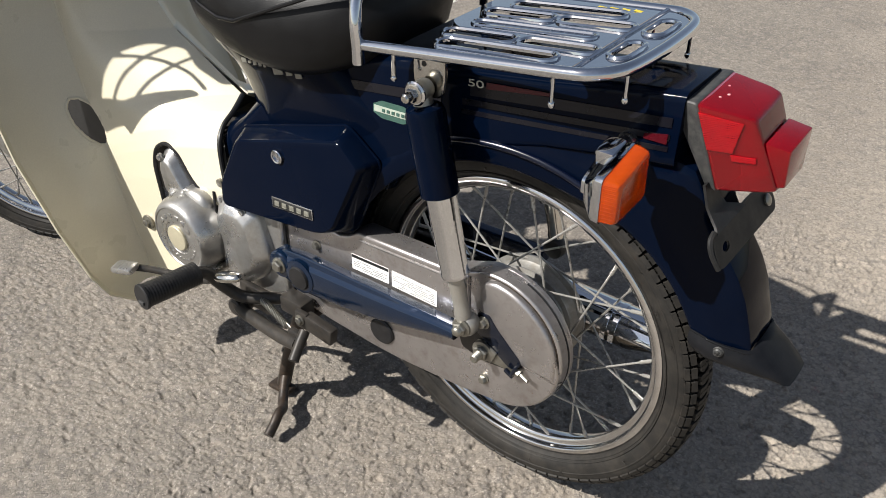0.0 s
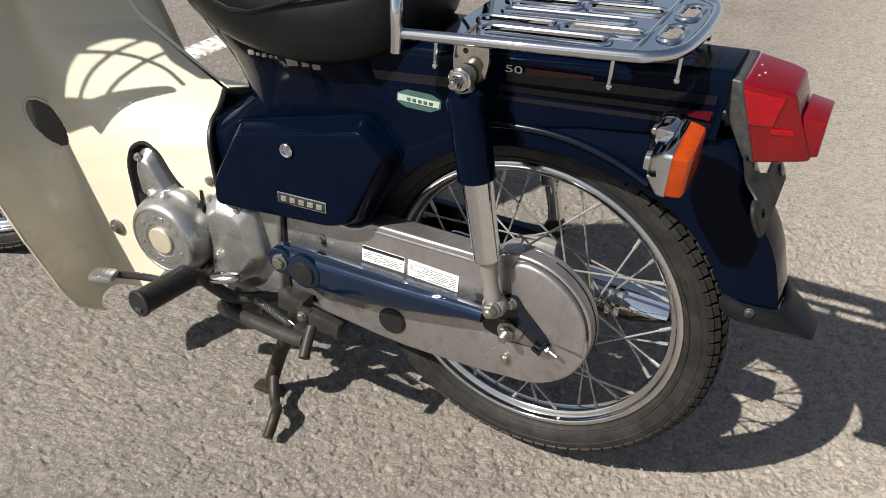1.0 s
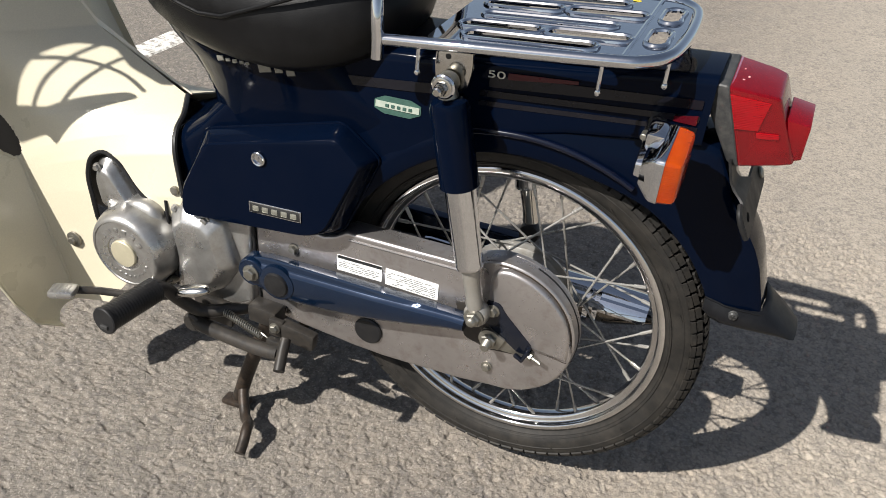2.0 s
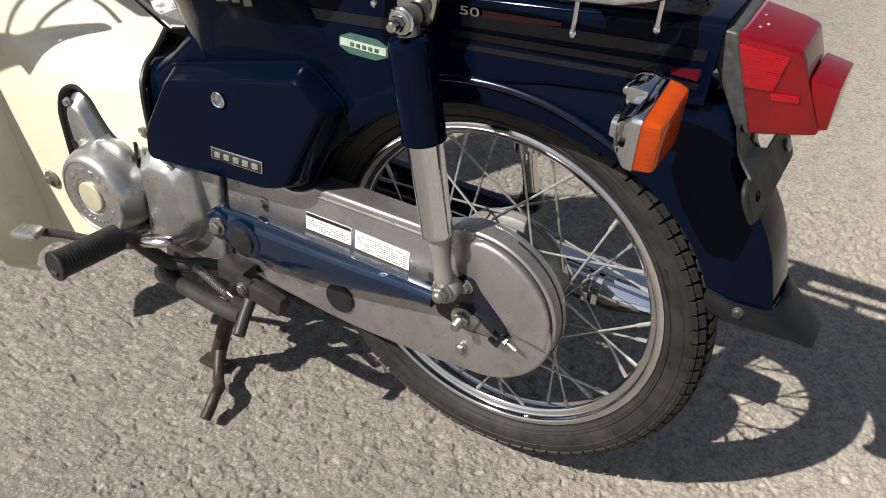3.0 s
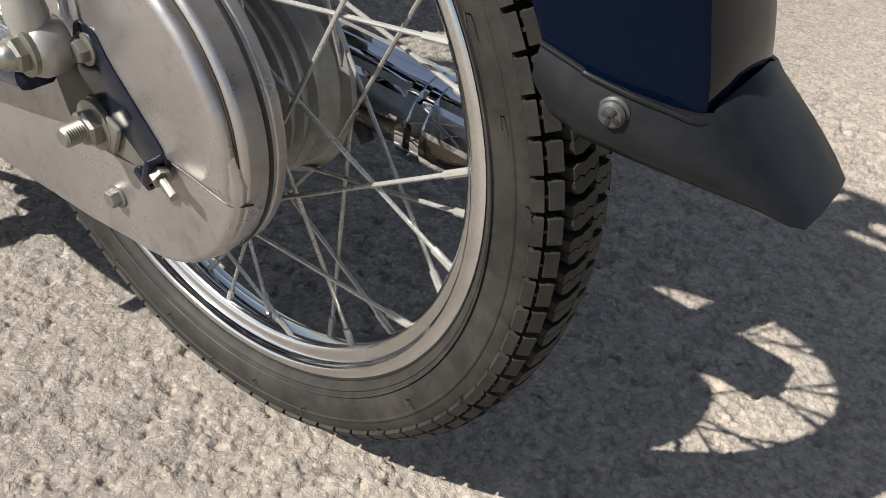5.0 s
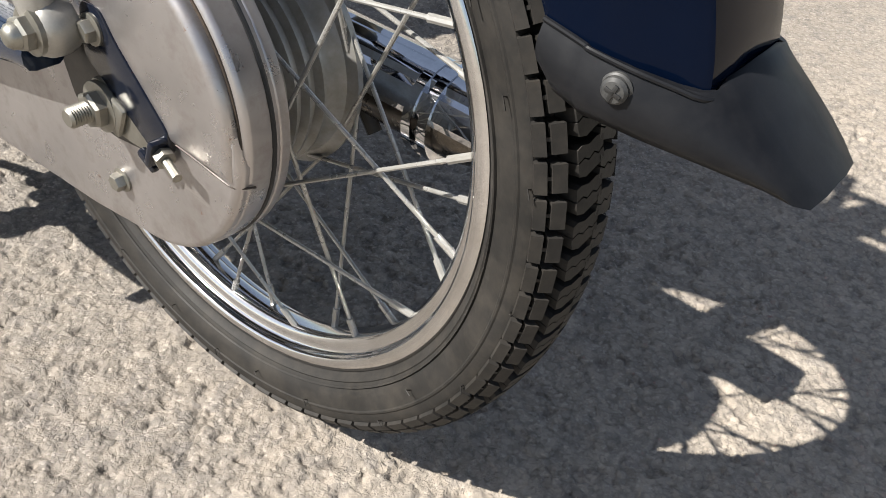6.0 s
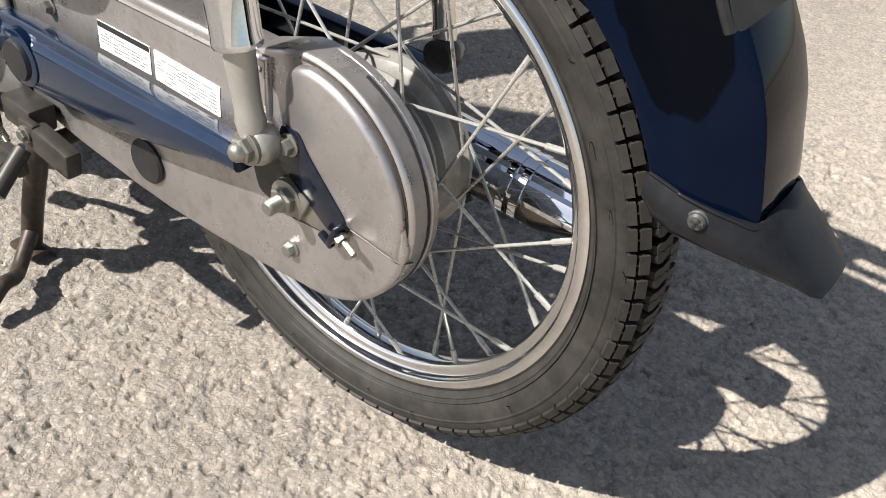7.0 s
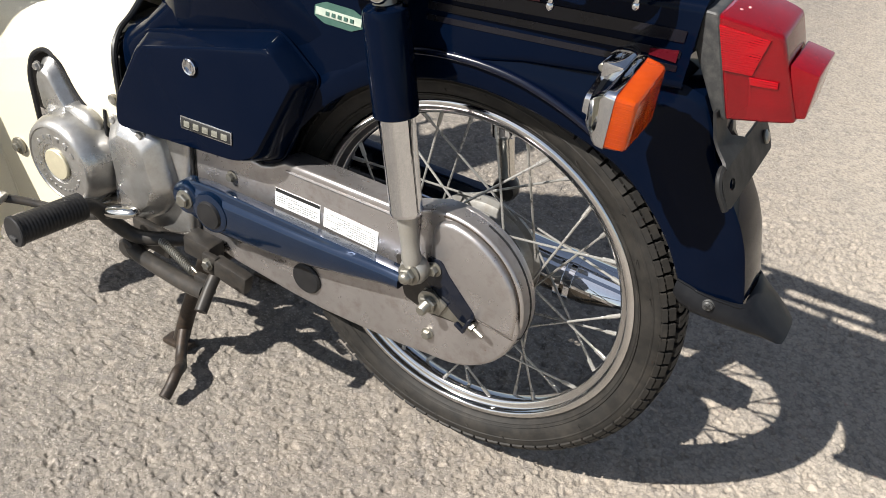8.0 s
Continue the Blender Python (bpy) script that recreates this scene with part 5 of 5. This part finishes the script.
part("cable_clip", joined(block((0.016, 0.014, 0.020), (-0.505, -0.098, 0.404), 0.003), lathe([(0.007, -0.104), (0.007, -0.112), (0.004, -0.113)], (-0.505, 0, 0.405), segs=16)), ZINC, engine)
part("rubber_boot", lathe([(0.022, -0.06), (0.022, -0.085), (0.018, -0.09)], (-0.537, 0, 0.375), segs=24), BLACK, engine)

# gear pedal
pedal = node("gear_pedal", bike, "chromed gear pedal with front and rear treads")
lever = curve_through([(-0.628, -0.222, 0.250), (-0.600, -0.200, 0.244), (-0.560, -0.180, 0.238), (-0.515, -0.168, 0.242), (-0.470, -0.168, 0.264), (-0.440, -0.170, 0.284)], 6)
part("lever", tube(lever, 0.0062, 12, flat=0.8), BLACK_STEEL, pedal)
toe = block((0.042, 0.030, 0.013), (0, 0, 0), 0.006)
toe = joined(toe, *[block((0.0020, 0.022, 0.0012), (-0.012 + i * 0.006, 0, 0.0064), 0.0004) for i in range(5)])
bmesh.ops.transform(toe, matrix=Matrix.Translation((-0.634, -0.232, 0.252)) @ pose(0, 0, 0, 0, -5, 18), verts=toe.verts)
part("toe_tread", toe, ALLOY, pedal, "cast aluminium toe tread")
heel = []
for f in range(13):
    a = math.pi * (f + 0.5) / 13
    r = math.sin(a) ** 0.6
    heel.append([Vector((-0.026 * math.cos(a), 0.013 * r * math.cos(b), 0.0085 * r * math.sin(b))) for b in (2 * math.pi * q / 18 for q in range(18))])
heel = loft(heel)
bmesh.ops.transform(heel, matrix=Matrix.Translation((-0.436, -0.174, 0.288)) @ pose(0, 0, 0, 0, -14, 14), verts=heel.verts)
part("heel_tread", heel, WORN_CHROME, pedal, "smooth rounded heel tread")
part("pedal_boss", lathe([(0.013, -0.10), (0.013, -0.182), (0.010, -0.185)], (-0.525, 0, 0.243), segs=24), WORN_CHROME, pedal)

# foot peg
peg = node("foot_peg", bike, "black rubber foot peg on a bent black bar")
axis0, axis1 = Vector((-0.492, -0.192, 0.281)), Vector((-0.502, -0.290, 0.287))
n_rib = 20
pts, rad = [], []
for i in range(n_rib * 4 + 1):
    f = i / (n_rib * 4)
    pts.append(axis0.lerp(axis1, f))
    edge = f > 0.94
    rad.append(0.0212 if edge else (0.0196 if i % 4 < 2 else 0.0192))
rad[0], rad[-1] = 0.014, 0.0195
part("peg_rubber", tube(pts, 0.02, 20, radii=rad), BLACK, peg, "ribbed black rubber")
part("peg_end", block((0.012, 0.004, 0.006), tuple(axis1 + Vector((0.002, -0.002, -0.008))), 0.001), GREYBLACK, peg)
bar = curve_through([axis0 + Vector((0, -0.02, 0)), axis0 + Vector((0.004, 0.012, -0.004)), (-0.474, -0.160, 0.246), (-0.452, -0.142, 0.222), (-0.415, -0.120, 0.222), (-0.385, -0.09, 0.225), (-0.38, 0.0, 0.225)], 7)
part("peg_bar", tube(bar, 0.0105, 14), BLACK_STEEL, peg, "bent black steel bar")

# side stand, folded
sidestand = node("side_stand", bike, "folded side stand with coil spring")
leg = curve_through([(-0.470, -0.138, 0.198), (-0.450, -0.146, 0.196), (-0.40, -0.156, 0.203), (-0.34, -0.166, 0.212), (-0.293, -0.172, 0.222)], 7)
part("leg", tube(leg, 0.0115, 14, flat=0.85), BLACK_STEEL, sidestand, "black steel leg")
part("foot", joined(tube([(-0.291, -0.156, 0.239), (-0.287, -0.172, 0.228), (-0.279, -0.196, 0.212)], 0.0085, 14), block((0.03, 0.012, 0.026), (-0.305, -0.160, 0.222), 0.003)), BLACK_STEEL, sidestand)
part("pivot", joined(lathe([(0.0165, -0.118), (0.0165, -0.148), (0.013, -0.151)], (-0.468, 0, 0.194), segs=24), block((0.07, 0.012, 0.045), (-0.445, -0.118, 0.210), 0.004)), BLACK_STEEL, sidestand)
coil = []
for i in range(19 * 10 + 1):
    f = i / 190
    a = 2 * math.pi * 19 * f
    base = Vector((-0.418, -0.128, 0.222)).lerp(Vector((-0.338, -0.150, 0.222)), f)
    coil.append(base + Vector((0, math.cos(a), math.sin(a))) * 0.0058)
part("spring", tube(coil, 0.0012, 6), ZINC, sidestand, "zinc coil spring")
part("spring_hook", tube(curve_through([(-0.338, -0.150, 0.228), (-0.325, -0.152, 0.224), (-0.315, -0.150, 0.214)], 5), 0.0013, 6), ZINC, sidestand)
lug = part("stand_bracket", joined(block((0.026, 0.010, 0.032), (-0.322, -0.130, 0.230), 0.003), block((0.06, 0.018, 0.030), (-0.288, -0.126, 0.226), 0.004, Matrix.Rotation(0.12, 4, "Y")), block((0.05, 0.03, 0.03), (-0.352, -0.112, 0.235), 0.004)), BLACK_STEEL, bike, "black steel stand bracket with rubber block")
part("bracket_screw", hexagon((-0.323, -0.1355, 0.232), 0.0068, 0.006), ZINC, lug)

# centre stand
stand = node("centre_stand", bike, "worn black centre stand standing on the ground")
def stand_leg(sign):
    b = tube(curve_through([(-0.348, -0.100, 0.232), (-0.372, -0.103, 0.165), (-0.400, -0.105, 0.085), (-0.420, -0.106, 0.018)], 6), 0.0125, 14, flat=0.8)
    f = joined(b, block((0.05, 0.026, 0.010), (-0.425, -0.107, 0.008), 0.004, Matrix.Rotation(-0.1, 4, "Y")))
    return f if sign < 0 else mirrored(f)
for sign in (-1, 1):
    part("stand_leg", stand_leg(sign), STAND, stand, "rusty black steel leg")
part("kick_lever", tube(curve_through([(-0.412, -0.104, 0.048), (-0.400, -0.122, 0.036), (-0.382, -0.145, 0.024), (-0.366, -0.160, 0.030), (-0.358, -0.176, 0.036), (-0.352, -0.196, 0.026), (-0.349, -0.212, 0.018)], 7), 0.0088, 14), STAND, stand, "bent kick lever of the stand")
part("cross_bar", tube([(-0.366, -0.105, 0.18), (-0.366, 0.105, 0.18)], 0.010, 12), STAND, stand)

# exhaust on the far side
exhaust = node("exhaust", bike, "chrome exhaust with heat shield")
pipe = lathe([(0.006, -0.30), (0.022, -0.29), (0.0285, -0.20), (0.029, 0.0), (0.029, 0.120), (0.0285, 0.132), (0.018, 0.170), (0.0105, 0.192), (0.0095, 0.204), (0.006, 0.2045)], (0, 0.102, 0.2835), "x", 36)
part("silencer", pipe, DARK_CHROME, exhaust, "stained chrome silencer, darkened for its unlit lower half")
shield = []
for x, k in ((-0.18, 0.96), (-0.17, 1.0), (0.172, 1.0), (0.188, 0.96)):
    ring = []
    for i in range(22):
        a = radians(8 + 176 * i / 21)
        r = (0.0345 if i % 5 else 0.0325) * k
        ring.append(Vector((x, 0.102 - r * math.cos(a), 0.285 + r * math.sin(a))))
    inn = [Vector((p.x, 0.102 + (p.y - 0.102) * 0.96, 0.285 + (p.z - 0.285) * 0.96)) for p in ring]
    shield.append(ring + inn[::-1])
part("heat_shield", loft(shield), CHROME, exhaust, "ribbed chrome heat shield", angle=25)
for x in (0.098, 0.112):
    part("clamp", lathe([(0.030, x - 0.004), (0.0365, x - 0.004), (0.0365, x + 0.004), (0.030, x + 0.004)], (0, 0.102, 0.284), "x", 36, loop=True), CHROME, exhaust)
part("header_pipe", tube(curve_through([(-0.29, 0.102, 0.2835), (-0.42, 0.11, 0.22), (-0.55, 0.08, 0.20), (-0.64, 0.04, 0.24), (-0.66, 0.0, 0.30)], 6), 0.0125, 14), WORN_CHROME, exhaust)
brake = part("brake_arm", tube(curve_through([(0.0, 0.075, 0.315), (0.03, 0.082, 0.285), (0.055, 0.084, 0.250)], 5), 0.006, 10, flat=0.6), BLACK_STEEL, bike, "black brake arm on the hub")

# dark block in place of the shade inside the engine opening
part("engine_shade", block((0.31, 0.16, 0.16), (-0.66, 0.0, 0.380), 0.012), BLACK_STEEL, engine, "dark block standing for the shade behind the shield opening")

# ---------- leg shield ----------
def lerp_list(stops, v):
    for (a, p), (b, q) in zip(stops, stops[1:]):
        if v <= b:
            f = (v - a) / (b - a)
            return Vector(p).lerp(Vector(q), f)
    return Vector(stops[-1][1])


FOLD = [(0.0, (-0.722, -0.128, 0.135)), (0.25, (-0.752, -0.128, 0.26)), (0.5, (-0.785, -0.126, 0.385)), (0.75, (-0.845, -0.115, 0.54)), (1.0, (-0.93, -0.085, 0.74))]
REAR = [(0.0, (-0.655, -0.125, 0.150)), (0.25, (-0.56, -0.112, 0.27)), (0.40, (-0.491, -0.106, 0.395)), (0.47, (-0.507, -0.095, 0.460)), (0.52, (-0.517, -0.075, 0.485)), (0.56, (-0.525, -0.045, 0.497)), (0.62, (-0.548, -0.004, 0.504)), (0.8, (-0.71, 0.0, 0.580)), (1.0, (-0.86, 0.0, 0.74))]
TEAR = [Vector(p) for p in rounded([(-0.652, 0.300), (-0.661, 0.395), (-0.651, 0.426), (-0.628, 0.4385), (-0.603, 0.429), (-0.571, 0.386), (-0.510, 0.350), (-0.500, 0.300)], 0.02, 4)]


def inside(poly, x, z):
    hit, j = False, len(poly) - 1
    for i in range(len(poly)):
        a, b = poly[i], poly[j]
        if (a.y > z) != (b.y > z) and x < (b.x - a.x) * (z - a.y) / (b.y - a.y) + a.x:
            hit = not hit
        j = i
    return hit


def in_hole(s, v):
    """Tells the oval opening: s runs along the sheet from the fold, v up the fold."""
    return ((s + 0.0125) / 0.0265) ** 2 + ((v - 0.572 + 0.9 * (s + 0.0125)) / 0.06) ** 2 < 1


def shield_sheet():
    """The side panels with the opening for the engine, and the tunnel between them."""
    bm = bmesh.new()
    nv, nu = 300, 160
    for s in (1, -1):
        grid, span = [], []
        for i in range(nv + 1):
            v = i / nv
            a, b = lerp_list(FOLD, v), lerp_list(REAR, v)
            span.append((b - a).length)
            row = []
            for j in range(nu + 1):
                u = j / nu
                up = max(0.0, min(1.0, (v - 0.30) / 0.30))
                s1, c1 = math.sin(math.pi / 2 * u), 1 - math.cos(math.pi / 2 * u)
                p = a.lerp(b, u)
                p.y += up * ((b.y - a.y) * (c1 - u))
                p.z += up * ((b.z - a.z) * (s1 - u)) * 0.8
                row.append(bm.verts.new((p.x, p.y * s * (1.0 if s > 0 else 1 - 1.6 * u * (1 - u)), p.z)))
            grid.append(row)
        for i in range(nv):
            for j in range(nu):
                q = (grid[i][j], grid[i + 1][j], grid[i + 1][j + 1], grid[i][j + 1])
                c = sum((w.co for w in q), Vector()) / 4
                if inside(TEAR, c.x, c.z) or (s > 0 and in_hole((j + 0.5) / nu * span[i], (i + 0.5) / nv)):
                    continue
                bm.faces.new(q if s > 0 else q[::-1])
    near = [v.co.copy() for v in bm.verts if v.co.y < -0.03]
    bmesh.ops.delete(bm, geom=[v for v in bm.verts if not v.link_faces], context="VERTS")
    bmesh.ops.remove_doubles(bm, verts=bm.verts, dist=0.0004)
    bmesh.ops.solidify(bm, geom=bm.faces[:], thickness=0.0025)
    for p in TEAR[:-7]:
        c = min(near, key=lambda q: (q.x - p.x) ** 2 + (q.z - p.y) ** 2)
        TRIM.append((p.x, c.y - 0.001, p.y))
    return bm


TRIM, LIP = [], []
def wing_sheet(s):
    """A wing from the fold to its rounded outer edge, slightly dished, with the round opening."""
    bm = bmesh.new()
    nv, nu = 300, 130
    grid, span = [], []
    edge = [(0.0, (-0.705, -0.190, 0.128)), (0.06, (-0.716, -0.232, 0.160)), (0.14, (-0.728, -0.252, 0.205)), (0.3, (-0.765, -0.268, 0.295)), (0.5, (-0.822, -0.276, 0.410)), (0.75, (-0.885, -0.272, 0.560)), (1.0, (-0.955, -0.235, 0.745))]
    for i in range(nv + 1):
        v = i / nv
        a, b = lerp_list(FOLD, v), lerp_list(edge, v)
        span.append((b - a).length)
        if s < 0:
            b.y = a.y + (b.y - a.y) * 0.55
        row = []
        for j in range(nu + 1):
            u = j / nu
            p = a.lerp(b, u)
            p.x -= 0.016 * math.sin(math.pi * u)
            if u > 0.93:
                p.x += 0.010 * (u - 0.93) / 0.07
            row.append(bm.verts.new((p.x, p.y * s, p.z)))
        grid.append(row)
    if s > 0:
        for k in range(60):
            al = 2 * math.pi * k / 60
            g = -0.0125 + 0.0265 * math.cos(al)
            v = 0.572 - 0.9 * (g + 0.0125) + 0.06 * math.sin(al)
            i = int(v * nv)
            if g <= 0:
                LIP.append(grid[i][min(nu, int(-g / span[i] * nu))].co.copy())
            else:
                LIP.append(lerp_list(FOLD, v).lerp(lerp_list(REAR, v), g / 0.25))
    for i in range(nv):
        for j in range(nu):
            q = (grid[i][j], grid[i + 1][j], grid[i + 1][j + 1], grid[i][j + 1])
            c = sum((w.co for w in q), Vector()) / 4
            if s > 0 and in_hole(-(j + 0.5) / nu * span[i], (i + 0.5) / nv):
                continue
            bm.faces.new(q if s > 0 else q[::-1])
    bmesh.ops.delete(bm, geom=[v for v in bm.verts if not v.link_faces], context="VERTS")
    bmesh.ops.solidify(bm, geom=bm.faces[:], thickness=0.0025)
    return bm


legs = node("leg_shield", bike, "cream plastic leg shield with engine opening")
part("side_panel", shield_sheet(), CREAM, legs, angle=50)
part("wing", wing_sheet(1), CREAM, legs, angle=50)
part("wing", wing_sheet(-1), CREAM, legs, angle=50)
for v0, v1 in ((0.0, 0.51), (0.63, 1.0)):
    part("fold_edge", tube([lerp_list(FOLD, v0 + (v1 - v0) * i / 30) for i in range(31)], 0.004, 8), CREAM, legs)
part("opening_trim", tube(TRIM, 0.0038, 8), BLACK, legs, "black rubber trim of the opening")
trim = [Vector(q) + Vector((0.002, -0.004, 0.004)) for q in curve_through([p for v, p in REAR if 0.39 < v < 0.7], 6)]
part("joint_trim", tube(trim, 0.0042, 8), BLACK, legs, "black rubber trim at the frame")
# black block put in so that the opening looks shaded inside
part("opening_shade", block((0.17, 0.03, 0.20), (-0.875, -0.083, 0.44), 0.01), INK, legs, "black block standing for the shade behind the round opening")
part("opening_lip", tube(LIP, 0.0026, 8, closed=True), CREAM, legs)
part("shield_bolt", joined(hexagon((-0.704, -0.131, 0.262), 0.0068, 0.006), lathe([(0.0135, -0.127), (0.0135, -0.1305), (0.011, -0.1315)], (-0.704, 0, 0.262), segs=24)), ZINC, legs, "zinc shield bolt with washer")

# ---------- front end ----------
fork_node = node("front_fork", bike, "navy front fork with trailing links")
STEER = pose(-1.185, -0.050, 0.273, 0, 0, 27)
for sign in (-1, 1):
    legb = tube([STEER @ Vector((-0.02, sign * 0.075, 0.02)), STEER @ Vector((0.08, sign * 0.07, 0.22)), STEER @ Vector((0.17, sign * 0.05, 0.42))], 0.02, 14, flat=0.7)
    part("fork_leg", legb, NAVY, fork_node)
    part("fork_link", tube([STEER @ Vector((0.0, sign * 0.072, 0.0)), STEER @ Vector((0.07, sign * 0.080, 0.010))], 0.014, 12), HUB, fork_node)
part("axle_nut", joined(tube([STEER @ Vector((0, -0.06, 0)), STEER @ Vector((0, -0.098, 0))], 0.011, 6)), ZINC, fork_node)
part("steering_tube", tube([(-1.02, -0.02, 0.66), (-0.93, 0.0, 0.86)], 0.035, 20), NAVY, fork_node)

# unseen cowl, added and sized for the shadow it throws on the ground
cowl = []
for z, cx, hx, hy in ((0.70, -0.865, 0.045, 0.060), (0.74, -0.868, 0.068, 0.095), (0.82, -0.885, 0.076, 0.108), (0.90, -0.905, 0.074, 0.105), (0.97, -0.915, 0.066, 0.100), (1.02, -0.910, 0.050, 0.090), (1.035, -0.908, 0.030, 0.060)):
    cowl.append([Vector((p.x, p.y + 0.012, p.z)) for p in plan_ring(z, cx - hx, cx + hx, hy, 32, 0.8)])
part("front_cowl", loft(cowl), CREAM, bike, "unseen rounded cream cowl at the steering head, added for its ground shadow", angle=50)

# unseen wire basket ahead of the handlebar, added to shade the leg shield
basket = node("shadow_basket", bike, "unseen wire basket and screen added for their shadow")


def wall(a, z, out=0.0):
    """A place on the plane of the added shadow casters: along it and up."""
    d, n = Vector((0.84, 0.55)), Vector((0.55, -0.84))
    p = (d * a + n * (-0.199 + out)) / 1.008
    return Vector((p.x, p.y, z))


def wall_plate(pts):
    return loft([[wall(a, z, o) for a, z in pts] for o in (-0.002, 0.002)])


# made-up solid screen, drawn out along the sun's rays to shade the shield
screen_outline = rounded([(-1.30, 0.70), (-1.026, 0.72), (-1.026, 0.90), (-1.010, 0.966), (-0.950, 0.955), (-0.866, 0.870), (-0.760, 0.790), (-0.700, 0.830), (-0.720, 1.18), (-1.30, 1.18)], 0.02, 3)
part("shadow_screen", loft([[wall(a, z) - SHADE * o for a, z in screen_outline] for o in (0.0, 0.004, 0.1, 0.104)]), VINYL, basket, "added dark screen that shades the upper leg shield")
# added strip, outlined to match the shadow band on the shield
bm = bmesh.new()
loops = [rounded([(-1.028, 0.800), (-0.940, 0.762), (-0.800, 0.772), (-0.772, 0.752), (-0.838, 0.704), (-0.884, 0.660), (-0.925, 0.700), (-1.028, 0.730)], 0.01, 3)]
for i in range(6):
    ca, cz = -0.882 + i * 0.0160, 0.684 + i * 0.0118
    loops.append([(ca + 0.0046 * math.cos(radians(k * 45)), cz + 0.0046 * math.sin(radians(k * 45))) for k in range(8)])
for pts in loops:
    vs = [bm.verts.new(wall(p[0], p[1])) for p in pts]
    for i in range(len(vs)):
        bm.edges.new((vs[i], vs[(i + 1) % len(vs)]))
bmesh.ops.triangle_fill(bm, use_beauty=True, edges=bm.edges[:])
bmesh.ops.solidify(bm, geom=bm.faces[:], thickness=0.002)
part("shadow_strip", bm, BLACK_STEEL, basket, "added perforated strip that casts a dotted shadow band")
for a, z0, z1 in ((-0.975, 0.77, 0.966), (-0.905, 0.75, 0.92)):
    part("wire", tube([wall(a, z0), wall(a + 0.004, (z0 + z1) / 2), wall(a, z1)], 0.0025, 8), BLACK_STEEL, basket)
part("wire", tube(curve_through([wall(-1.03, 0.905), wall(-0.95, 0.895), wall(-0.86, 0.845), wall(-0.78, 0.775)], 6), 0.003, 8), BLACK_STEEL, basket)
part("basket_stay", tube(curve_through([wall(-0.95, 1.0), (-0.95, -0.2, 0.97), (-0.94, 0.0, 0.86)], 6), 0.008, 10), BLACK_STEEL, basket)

# moulded letters on the rear rim
word = text_mesh("2007 TH", 0.0062, 0.0002)
bmesh.ops.transform(word, matrix=Matrix.Translation((-0.012, -0.0212, HZ + 0.2215)) @ pose(0, 0, 0, 90, -3, 0), verts=word.verts)
part("rim_mark", word, INK, bike, "small dark rim lettering")
